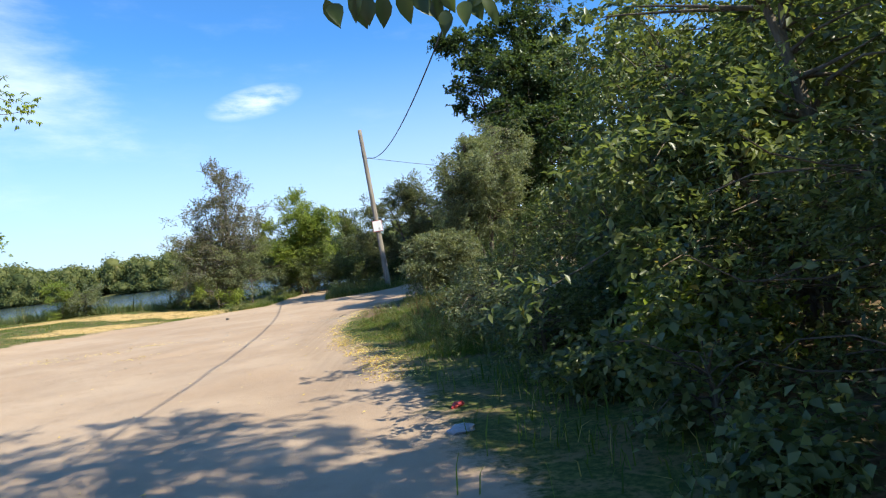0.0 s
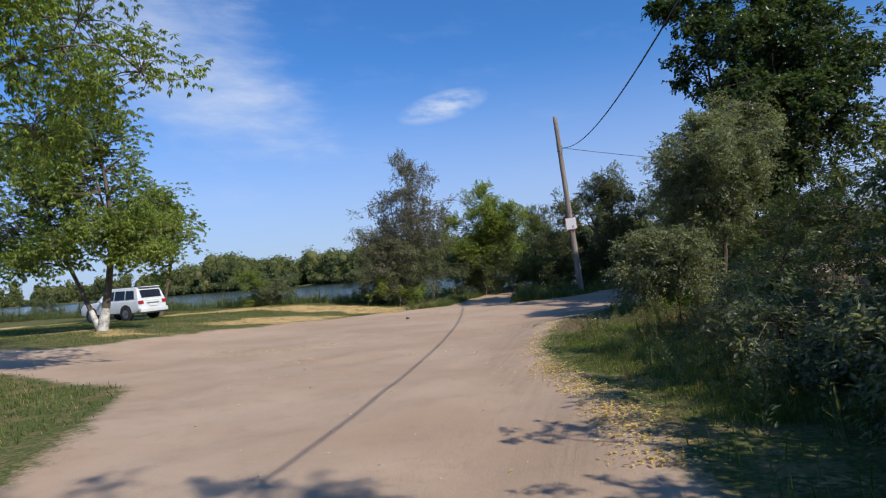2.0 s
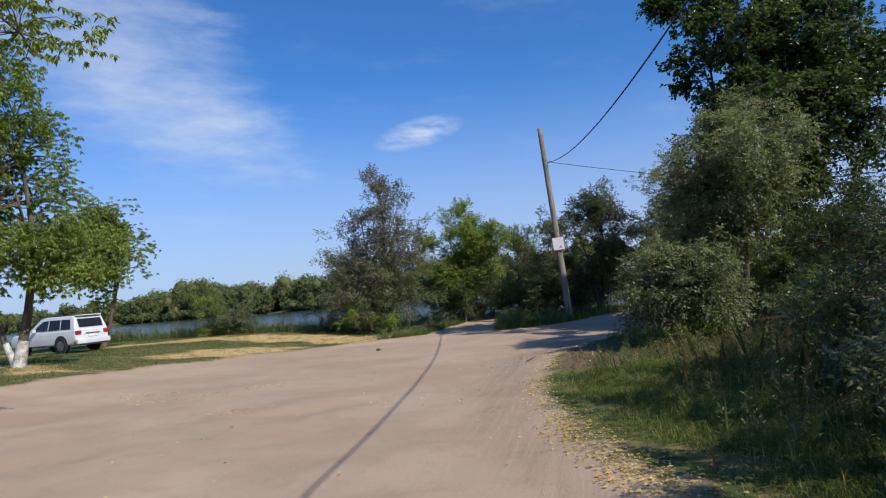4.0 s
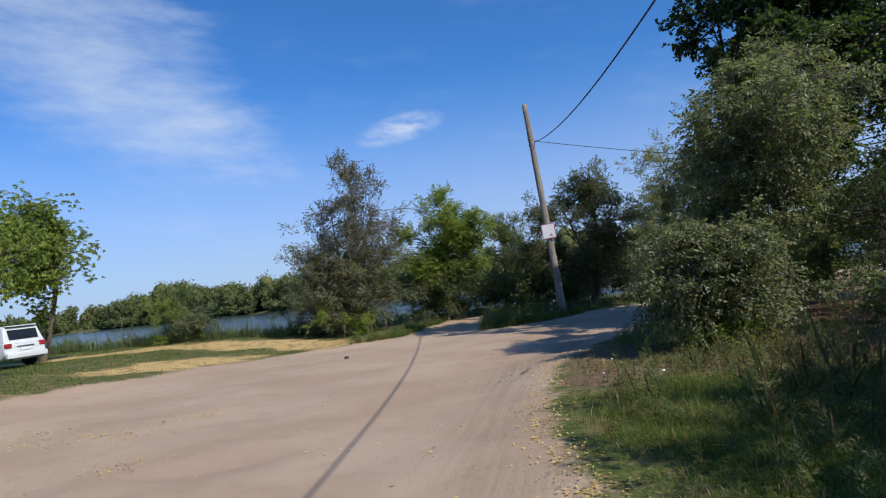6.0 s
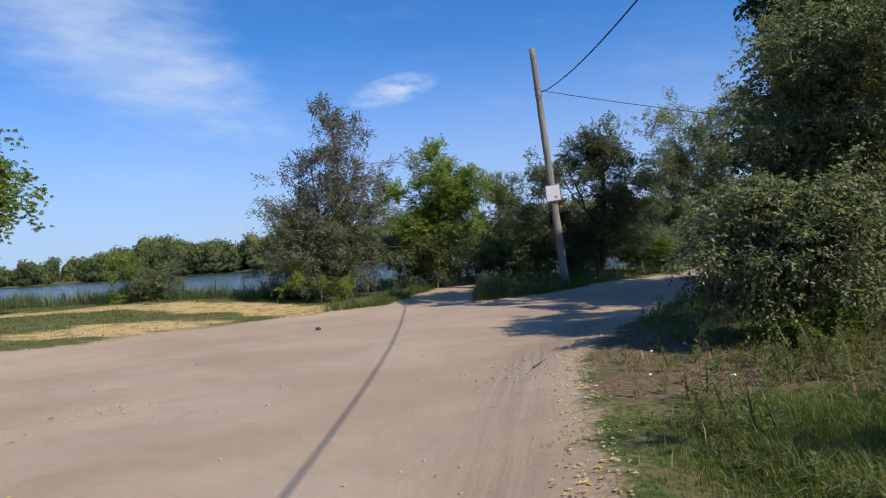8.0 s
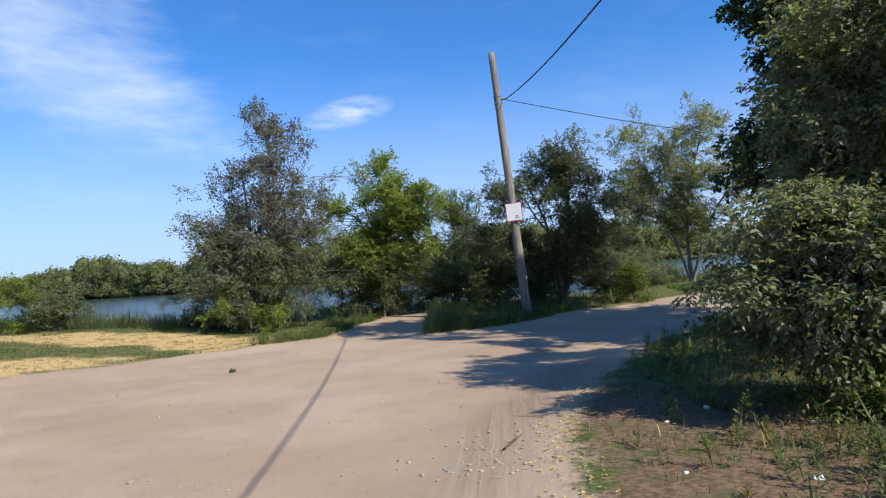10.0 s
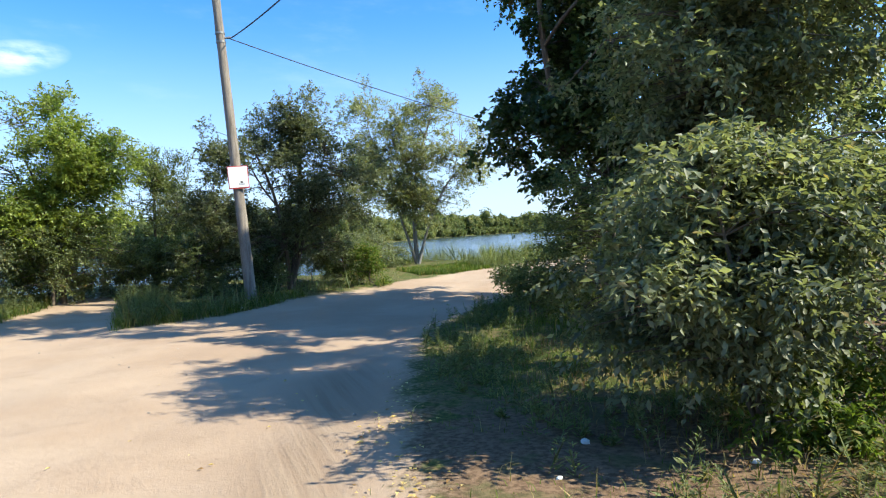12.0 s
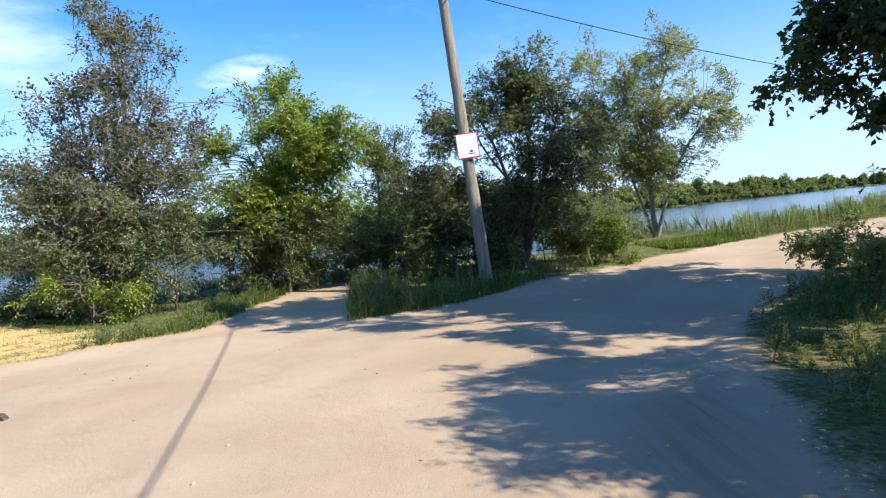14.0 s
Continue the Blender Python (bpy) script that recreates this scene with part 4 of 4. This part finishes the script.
field("lush_grass", "lush green grass leaning over the verge", [
    (120000, (-1.2, 3.6, 8.8, 17.6), lambda x, y: smooth(0.35, 1.3, -road_depth(x, y) + 0.7 * (patchy(x, y, 1.1) - 0.5)) * (0.25 + 0.75 * patchy(x, y, 1.3)) * smooth(17.8, 16.6, y), lambda x, y: 0.07 + 0.24 * smooth(0.4, 1.8, -road_depth(x, y)) * (0.25 + 0.75 * patchy(x, y, 1.7)), 0.0042, 1.2),
    (26000, (-16, -6.5, 4, 17.5), lambda x, y: smooth(0.1, 0.8, -road_depth(x, y)) * (0.4 + 0.6 * patchy(x, y, 0.9)), 0.12, 0.007, 0.7),
    (30000, (-34, -7, 19, 35), lambda x, y: smooth(0.2, 1, -road_depth(x, y)) * smooth(0.5, 0.15, dryness(x, y)) * patchy(x, y, 0.5), 0.08, 0.012, 0.6),
    (7000, (-4.8, 0.5, 33.2, 38.0), lambda x, y: smooth(0.0, 0.4, -road_depth(x, y)) * smooth(2.0, 1.0, -road_depth(x, y)), 0.34, 0.008, 0.8),
], LUSH)
field("meadow_grass", "short trodden meadow grass", [
    (100000, (-34, -7, 19, 42), lambda x, y: smooth(0, 1, -road_depth(x, y)) * smooth(0.6, 0.2, dryness(x, y)) * patchy(x, y, 0.7), 0.09, 0.010, 0.6),
    (9000, (5.5, 9.2, 41.5, 45), lambda x, y: smooth(0, 0.4, -road_depth(x, y)), 0.22, 0.012, 0.5),
    (9000, (-8.5, -4, 33, 40), lambda x, y: smooth(0, 0.4, -road_depth(x, y)), 0.25, 0.010, 0.5),
], GRASS)
field("dry_grass", "bleached yellow straw and dry grass", [
    (60000, (-34, -7, 19, 44), lambda x, y: smooth(0, 1, -road_depth(x, y)) * smooth(0.25, 0.7, dryness(x, y)), 0.07, 0.011, 0.8),
    (3000, (-1.0, 3.6, 16, 24), lambda x, y: verge(x, y) * 0.8, 0.2, 0.005, 0.6),
], STRAW)
field("reeds", "green reeds along the river bank", [
    (52000, (-70, -9, 0.1, 3.4, near_bank), lambda x, y: 0.15 + 0.85 * patchy(x, y, 0.5), lambda x, y: 0.55 + 0.5 * patchy(x, y, 0.4) + 0.12 * (y - near_bank(x)), 0.013, 0.7),
], REED)


def weeds(name, label, sets, mat, per=34, bush=0.17):
    """Bushy weeds: leafy upright stems. Sets of (count, box, keep, height)."""
    xs, ys, hs = [], [], []
    for count, box, keep, tall in sets:
        x, y = scatter(count, box, keep)
        xs.append(x)
        ys.append(y)
        hs.append(tall * (0.3 + 0.7 * patchy(x, y, 1.6)) * rng.uniform(0.45, 1.3, len(x)))
    x, y, h = np.concatenate(xs), np.concatenate(ys), np.concatenate(hs)
    t = rng.random((len(x), per)) ** 0.8
    a = rng.uniform(0, 2 * np.pi, (len(x), per))
    lean = rng.normal(0, 0.2, (len(x), 2))
    wide = bush * h[:, None] * (1.15 - t) * rng.random((len(x), per)) ** 0.5
    px = x[:, None] + lean[:, :1] * h[:, None] * t + wide * np.cos(a)
    py = y[:, None] + lean[:, 1:] * h[:, None] * t + wide * np.sin(a)
    pz = ground_z(x, y)[:, None] - 0.03 + h[:, None] * t
    place = np.stack([px, py, pz], -1).reshape(-1, 3)
    axis = np.stack([np.cos(a), np.sin(a), 0.7 + 0 * a], -1).reshape(-1, 3)
    size = ((0.04 + 0.05 * (1 - t)) * (0.7 + 0.6 * h[:, None])).ravel() * rng.uniform(0.7, 1.3, place.shape[0])
    v, f = leaf_faces(place, axis, rng.normal(size=place.shape) * 0.3 + (0, 0, 1), size, size * 0.3)
    g = np.stack([x, y, ground_z(x, y) - 0.03], -1)
    top = g + np.stack([lean[:, 0] * h, lean[:, 1] * h, h], -1)
    sv, sf = leaf_faces(g, top - g, rng.normal(size=g.shape), np.linalg.norm(top - g, axis=1), np.full(len(g), 0.006))
    tagged(link(name, raw_mesh(name, np.concatenate([v, sv]), np.concatenate([f, sf + len(v)])), mat), label, "weeds", kind="stuff")


weeds("wormwood_weeds", "grey-green bushy weeds on the island between two tracks", [
    (2600, (-5.2, 4.2, 33, 40.5), lambda x, y: smooth(0.0, 0.5, -road_depth(x, y)) * smooth(1.9, 1.0, -road_depth(x, y)) * (0.25 + 0.75 * smooth(0.0, -2.5, x)), 0.75),
    (1500, (-9.5, -6.2, 33, 41), lambda x, y: smooth(0.1, 0.5, -road_depth(x, y)) * smooth(1.6, 0.8, -road_depth(x, y)), 0.5)], WEED, 38, 0.26)
weeds("verge_weeds", "leafy green weeds along the shaded bend", [
    (1900, (0.2, 6, 23.5, 32), lambda x, y: smooth(0.1, 0.6, -road_depth(x, y)) * smooth(2.6, 1.0, -road_depth(x, y)) * patchy(x, y, 1.2), 0.42),
    (1000, (-0.8, 4.5, 15, 24), lambda x, y: smooth(0.8, 1.8, -road_depth(x, y)) * patchy(x, y, 0.9), 0.42),
    (160, (0.4, 3.4, 7.5, 15), lambda x, y: smooth(0.8, 1.6, -road_depth(x, y)), 0.6)], WEED, 46)
weeds("bank_weeds", "tall grey-green weeds along the river bank", [
    (3600, (8.6, 34, 0.4, 4.0, lambda x: lerp(x, (8.6, 16.7, 30, 60), (42.4, 46.4, 57, 77))), lambda x, y: 0.3 + 0.7 * patchy(x, y, 0.6), 0.95),
    (3000, (-50, -12, -0.8, 2.0, near_bank), lambda x, y: 0.2 + 0.8 * patchy(x, y, 0.45), 1.0),
    (1300, (2.5, 9.5, 42.5, 50), lambda x, y: smooth(-2.5, -1.2, y - near_bank(x)) * smooth(2, 0.5, y - near_bank(x)), 1.0)], WEED, 60, 0.42)
weeds("tall_weeds", "tall olive weeds going to seed at the back of the verge", [
    (560, (0.8, 5.0, 9.5, 17.5), lambda x, y: smooth(1.5, 2.7, -road_depth(x, y) + 0.6 * (patchy(x, y, 0.9) - 0.5)) * (0.25 + 0.75 * patchy(x, y, 0.8)), 0.95),
    (900, (-0.8, 3.4, 9.0, 20.5), lambda x, y: smooth(0.5, 1.4, -road_depth(x, y)) * patchy(x, y, 1.3), 0.42)], TALLWEED, 44, 0.2)
field("dead_stalks", "brown dead stalks under the shrubs", [
    (6000, (0.6, 6.0, 18.5, 27.0), lambda x, y: smooth(1.2, 2.4, -road_depth(x, y)) * (0.2 + 0.8 * patchy(x, y, 1.1)), 0.2, 0.005, 1.1),
    (3500, (1.4, 5.0, 8.0, 18.5), lambda x, y: smooth(1.4, 2.6, -road_depth(x, y)) * patchy(x, y, 1.1), 0.55, 0.004, 0.8)], BROWN)


def build_fallen():
    """Curled yellow leaves lying along the edge of the track."""
    edge = lambda x, y: smooth(0.55, 0.0, np.abs(road_depth(x, y) + 0.15)) ** 1.5 * smooth(27, 20, y) * (0.2 + 0.8 * smooth(15, 11, y)) * (0.35 + 0.65 * patchy(x, y, 1.5))
    spots = lambda x, y: sum(np.exp(-(((x - a) / r) ** 2 + ((y - b) / (r * 0.7)) ** 2)) for a, b, r in ((-3.65, 15.45, 0.25), (-8.2, 17.6, 0.7), (-9.6, 17.6, 0.5), (-10.4, 18.6, 0.6), (-6.3, 15.6, 0.5), (-7.3, 19.2, 0.6)))
    x1, y1 = scatter(90000, (-2.6, 2.2, 7.5, 27), edge)
    x2, y2 = scatter(14000, (-13, -2.5, 14, 22), lambda x, y: spots(x, y) * 0.5)
    x3, y3 = scatter(600, (-6, 1, 4, 27), lambda x, y: 0.4 * smooth(0, 1, road_depth(x, y)) * smooth(5.0, 0.5, road_depth(x, y)))
    x, y = np.concatenate([x1, x2, x3]), np.concatenate([y1, y2, y3])
    n = len(x)
    place = np.stack([x, y, ground_z(x, y) - 0.05 * smooth(-0.35, 0.5, road_depth(x, y)) + 0.016], -1)
    a = rng.uniform(0, 2 * np.pi, n)
    size = rng.uniform(0.022, 0.056, n)
    v, f = leaf_faces(place, np.stack([np.cos(a), np.sin(a), rng.normal(0.06, 0.06, n)], -1), rng.normal(size=(n, 3)) * 0.15 + (0, 0, 1), size * 1.15, size * 0.62, 0.2)
    tagged(link("fallen_leaves", raw_mesh("fallen_leaves", v, f), FALLEN), "curled yellow leaves fallen along the track's edge", "leaves", kind="stuff")


build_fallen()


# ---- parked car ----
PAINT = plain("white_car_paint", (0.6, 0.61, 0.62), (0.7, 0.71, 0.72), 2.0, 0.3, 0.0, coat=0.6)
GLASS_DARK = plain("tinted_car_glass", (0.012, 0.014, 0.016), (0.02, 0.022, 0.025), 2.0, 0.06, 0.0)
RUBBER = plain("black_rubber", (0.02, 0.02, 0.02), (0.04, 0.04, 0.038), 9.0, 0.85, 0.003)
ALLOY = plain("dark_alloy", (0.16, 0.16, 0.17), (0.25, 0.25, 0.26), 4.0, 0.4, 0.001, metal=0.7)
TAIL = plain("red_lamp_glass", (0.30, 0.02, 0.02), (0.38, 0.03, 0.03), 6.0, 0.15, 0.0)
PLASTIC = plain("black_trim_plastic", (0.025, 0.025, 0.026), (0.045, 0.045, 0.045), 8.0, 0.6, 0.001)
PLATE = plain("number_plate_white", (0.7, 0.7, 0.68), (0.76, 0.76, 0.74), 4.0, 0.4, 0.0)


def prism(profile, half, bevel, top_in=0.0, segments=2):
    """A side profile of (along, up) drawn out across the car; top_in narrows it towards its highest point."""
    bm = bmesh.new()
    lo, hi = min(p[1] for p in profile), max(p[1] for p in profile)
    rows = []
    for sign in (-1, 1):
        rows.append([bm.verts.new((x, sign * (half - top_in * (z - lo) / (hi - lo)), z)) for x, z in profile])
    bm.faces.new(rows[0][::-1])
    bm.faces.new(rows[1])
    n = len(profile)
    for i in range(n):
        bm.faces.new((rows[0][i], rows[0][(i + 1) % n], rows[1][(i + 1) % n], rows[1][i]))
    bmesh.ops.recalc_face_normals(bm, faces=bm.faces)
    if bevel:
        bmesh.ops.bevel(bm, geom=list(bm.edges), offset=bevel, segments=segments, affect="EDGES", profile=0.6)
    return bm


def block(bm, centre, size, bevel=0.0, turn=None):
    m = Matrix.Translation(centre) @ (turn or Matrix()) @ Matrix.Diagonal((*size, 1))
    made = bmesh.ops.create_cube(bm, size=1, matrix=m)
    if bevel:
        edges = list({e for v in made["verts"] for e in v.link_edges})
        bmesh.ops.bevel(bm, geom=edges, offset=bevel, segments=2, affect="EDGES", profile=0.6)


def build_car():
    car = tagged(new("parked_car"), "white off-road estate car parked on the meadow grass", "car")
    # along x: rear at 0, nose at -4.95; z from the ground
    body = part("body", prism(((-0.02, 0.62), (-0.05, 1.08), (-0.1, 1.16), (-3.55, 1.16), (-4.72, 1.06), (-4.92, 0.85), (-4.9, 0.45), (-4.45, 0.38), (-0.35, 0.38)), 0.97, 0.1, segments=3), PAINT, car)
    part("cabin", prism(((-0.08, 1.12), (-0.3, 1.78), (-0.5, 1.87), (-2.35, 1.88), (-2.75, 1.8), (-3.6, 1.14)), 0.95, 0.07, 0.17, 3), PAINT, car)
    side_glass = (((-0.42, 1.2), (-0.52, 1.68), (-1.15, 1.7), (-1.12, 1.2)), ((-1.2, 1.2), (-1.23, 1.7), (-2.0, 1.71), (-2.02, 1.2)), ((-2.1, 1.2), (-2.08, 1.71), (-2.5, 1.69), (-3.25, 1.2)))
    for sign in (-1, 1):
        for quad in side_glass:
            bm = bmesh.new()
            at = lambda z, out: sign * (0.95 - 0.17 * (z - 1.12) / 0.76 + out)
            a = [bm.verts.new((x, at(z, 0.012), z)) for x, z in quad]
            c = [bm.verts.new((x, at(z, -0.03), z)) for x, z in quad]
            bm.faces.new(a)
            for i in range(4):
                bm.faces.new((a[i], a[(i + 1) % 4], c[(i + 1) % 4], c[i]))
            bmesh.ops.recalc_face_normals(bm, faces=bm.faces)
            part("side_window", bm, GLASS_DARK, car, "tinted side glass")
        bm = bmesh.new()
        block(bm, (-1.6, sign * 0.71, 1.915), (1.7, 0.04, 0.035), 0.012)
        part("roof_rail", bm, PLASTIC, car)
        bm = bmesh.new()
        block(bm, (-2.95, sign * 1.06, 1.24), (0.12, 0.2, 0.17), 0.03)
        part("mirror", bm, PAINT, car)
        bm = bmesh.new()
        block(bm, (-0.07, sign * 0.8, 1.0), (0.16, 0.3, 0.2), 0.03)
        part("tail_lamp", bm, TAIL, car, "red tail lamp")
        bm = bmesh.new()
        block(bm, (-2.5, sign * 0.98, 0.42), (1.9, 0.1, 0.08), 0.02)
        part("side_step", bm, PLASTIC, car)
        for x in (-1.1, -3.95):
            bm = bmesh.new()
            bmesh.ops.create_cone(bm, segments=28, radius1=0.47, radius2=0.47, depth=0.06, cap_ends=True, matrix=Matrix.Translation((x, sign * 0.95, 0.44)) @ Matrix.Rotation(math.pi / 2, 4, "X"))
            part("wheel_arch", bm, PLASTIC, car)
            tyre = bmesh.new()
            bmesh.ops.create_cone(tyre, segments=28, radius1=0.39, radius2=0.39, depth=0.28, cap_ends=True, matrix=Matrix.Translation((x, sign * 0.87, 0.39)) @ Matrix.Rotation(math.pi / 2, 4, "X"))
            bmesh.ops.bevel(tyre, geom=[e for e in tyre.edges if len(e.link_faces) == 2 and max(len(g.verts) for g in e.link_faces) > 4], offset=0.04, segments=2, affect="EDGES")
            wheel = part("wheel", tyre, RUBBER, car, "black tyre")
            rim = bmesh.new()
            bmesh.ops.create_cone(rim, segments=20, radius1=0.24, radius2=0.24, depth=0.04, cap_ends=True, matrix=Matrix.Translation((x, sign * 1.0, 0.39)) @ Matrix.Rotation(math.pi / 2, 4, "X"))
            for k in range(6):
                a = k * math.pi / 3
                block(rim, (x + 0.13 * math.cos(a), sign * 1.025, 0.39 + 0.13 * math.sin(a)), (0.2, 0.02, 0.045), 0.0, Matrix.Rotation(-a, 4, "Y"))
            part("rim", rim, ALLOY, wheel, "grey alloy rim")
    lean = Matrix.Rotation(math.atan2(0.22, 0.66), 4, "Y")
    bm = bmesh.new()
    block(bm, (-0.175, 0, 1.47), (0.03, 1.36, 0.46), 0.012, Matrix.Rotation(-math.atan2(0.22, 0.66), 4, "Y"))
    part("rear_window", bm, GLASS_DARK, car, "tinted rear glass")
    bm = bmesh.new()
    block(bm, (0.0, 0, 0.55), (0.22, 1.9, 0.24), 0.05)
    part("rear_bumper", bm, PAINT, car)
    bm = bmesh.new()
    block(bm, (0.02, 0, 0.4), (0.16, 1.5, 0.1), 0.02)
    part("bumper_skirt", bm, PLASTIC, car)
    bm = bmesh.new()
    block(bm, (-0.005, 0, 0.82), (0.03, 0.53, 0.12), 0.005)
    part("number_plate", bm, PLATE, car, "white number plate")
    bm = bmesh.new()
    block(bm, (-0.02, 0, 0.94), (0.04, 0.8, 0.05), 0.01)
    part("tailgate_trim", bm, ALLOY, car)
    bm = bmesh.new()
    block(bm, (-0.33, 0, 1.86), (0.3, 1.4, 0.05), 0.02)
    part("roof_spoiler", bm, PAINT, car)
    for piece in [c for c in bpy.data.objects if c.parent in (car, body) and c.type == "MESH"]:
        piece.data.polygons.foreach_set("use_smooth", [True] * len(piece.data.polygons))
        piece.data.set_sharp_from_angle(angle=radians(38))
    car.matrix_world = Matrix.Translation((-22.5, 31.6, float(ground_z(-24.5, 31.6)) + 0.0)) @ Matrix.Rotation(radians(-11.0), 4, "Z") @ Matrix.Diagonal((0.9, 0.9, 0.9, 1))
    return car


build_car()


# ---- small things ----
LITTER = plain("white_litter", (0.62, 0.62, 0.6), (0.75, 0.75, 0.73), 9.0, 0.5, 0.004)
RAG_RED = plain("red_plastic", (0.42, 0.03, 0.03), (0.55, 0.06, 0.05), 9.0, 0.5, 0.004)
RAG_BLUE = plain("grey_blue_plastic", (0.20, 0.22, 0.25), (0.32, 0.34, 0.38), 9.0, 0.5, 0.004)
CLOD = plain("dark_clod", (0.05, 0.042, 0.035), (0.10, 0.085, 0.07), 9.0, 0.9, 0.01)
STONE = plain("grey_stone", (0.28, 0.235, 0.185), (0.42, 0.36, 0.30), 9.0, 0.9, 0.01)


def lump(name, label, category, x, y, size, mat, seed, group=""):
    """A crumpled or broken small thing lying on the ground."""
    bm = bmesh.new()
    bmesh.ops.create_icosphere(bm, subdivisions=1 if max(size) < 0.035 else 2, radius=1)
    for v in bm.verts:
        k = 1 + 0.45 * noise.noise(v.co * 1.7 + Vector((seed * 3.1, 0, 0)))
        v.co = Vector((v.co.x * size[0], v.co.y * size[1], max(v.co.z, -0.5) * size[2])) * k
    z = float(ground_z(x, y) - 0.05 * smooth(-0.35, 0.5, road_depth(x, y)))
    bm.transform(Matrix.Translation((x, y, z + size[2] * 0.35)) @ Matrix.Rotation(seed * 1.3, 4, "Z"))
    return tagged(part(name, bm, mat), label, category, group)


for k, (x, y, a) in enumerate(((0.56, 19.4, 0.05), (0.48, 21.9, 0.05), (0.1, 17.2, 0.035), (-0.35, 19.6, 0.03), (1.2, 20.9, 0.04), (-0.1, 21.3, 0.03), (1.1, 22.0, 0.045), (0.7, 20.4, 0.03), (-4.6, 38.2, 0.09), (-5.6, 41.2, 0.08), (-1.4, 35.9, 0.08), (-7.6, 36.6, 0.06))):
    lump("scrap_of_litter", "crumpled white scrap of litter in the grass", "litter", x, y, (a, a * 0.7, a * 0.5), LITTER, k, "litter on the verge")
lump("crushed_bottle", "crushed red plastic bottle in the shaded grass", "litter", 1.44, 5.5, (0.1, 0.05, 0.04), RAG_RED, 3)
lump("plastic_bag", "crumpled grey-blue plastic bag in the shade", "litter", 1.44, 4.6, (0.13, 0.09, 0.05), RAG_BLUE, 5)
lump("clod", "dark clod of earth lying on the track", "clod", -7.77, 28.1, (0.1, 0.07, 0.06), CLOD, 2)
for k in range(150):
    x, y = (rng.uniform(-9, 0.5), rng.uniform(7, 33)) if k < 80 else (rng.normal(-2.1, 0.35), rng.normal(20.6, 0.5))
    if road_depth(x, y) > 0.15:
        a = rng.uniform(0.012, 0.03)
        lump("pebble", "small grey pebble on the packed earth", "stone", x, y, (a, a * 0.8, a * 0.6), STONE, k, "pebbles on the track")


def build_stick():
    """A forked dry twig on the track."""
    z = float(ground_z(-1.75, 20.8)) - 0.02
    lines = [(bent((-1.8, 20.7, z), (-1.62, 21.08, z + 0.03), 0.06, 7), np.linspace(0.014, 0.006, 7)), (bent((-1.72, 20.86, z + 0.01), (-1.7, 21.0, z + 0.06), 0.08, 5), np.linspace(0.008, 0.004, 5))]
    v, f = tube_arrays(lines, 6)
    tagged(link("dry_twig", raw_mesh("dry_twig", v, f, True), BARK), "dark forked dry twig lying on the track", "twig")


build_stick()


def build_mast():
    mast = tagged(new("lattice_mast"), "thin grey lattice mast far beyond the river", "mast")
    base = np.array((-300.0, 265.0, -1.0))
    mast.location = base
    lines, h = [], 34.0
    for k in range(3):
        a = k * 2 * math.pi / 3
        lines.append((np.array(((1.6 * math.cos(a), 1.6 * math.sin(a), 0), (0.4 * math.cos(a), 0.4 * math.sin(a), h))), (0.14, 0.1)))
        for j in range(10):
            r0, r1 = 1.6 - 1.2 * j / 10, 1.6 - 1.2 * (j + 1) / 10
            b = a + 2 * math.pi / 3
            lines.append((np.array(((r0 * math.cos(a), r0 * math.sin(a), h * j / 10), (r1 * math.cos(b), r1 * math.sin(b), h * (j + 1) / 10))), (0.07, 0.07)))
    v, f = tube_arrays(lines, 4)
    link("lattice", raw_mesh("lattice", v, f), STEEL, mast)


build_mast()
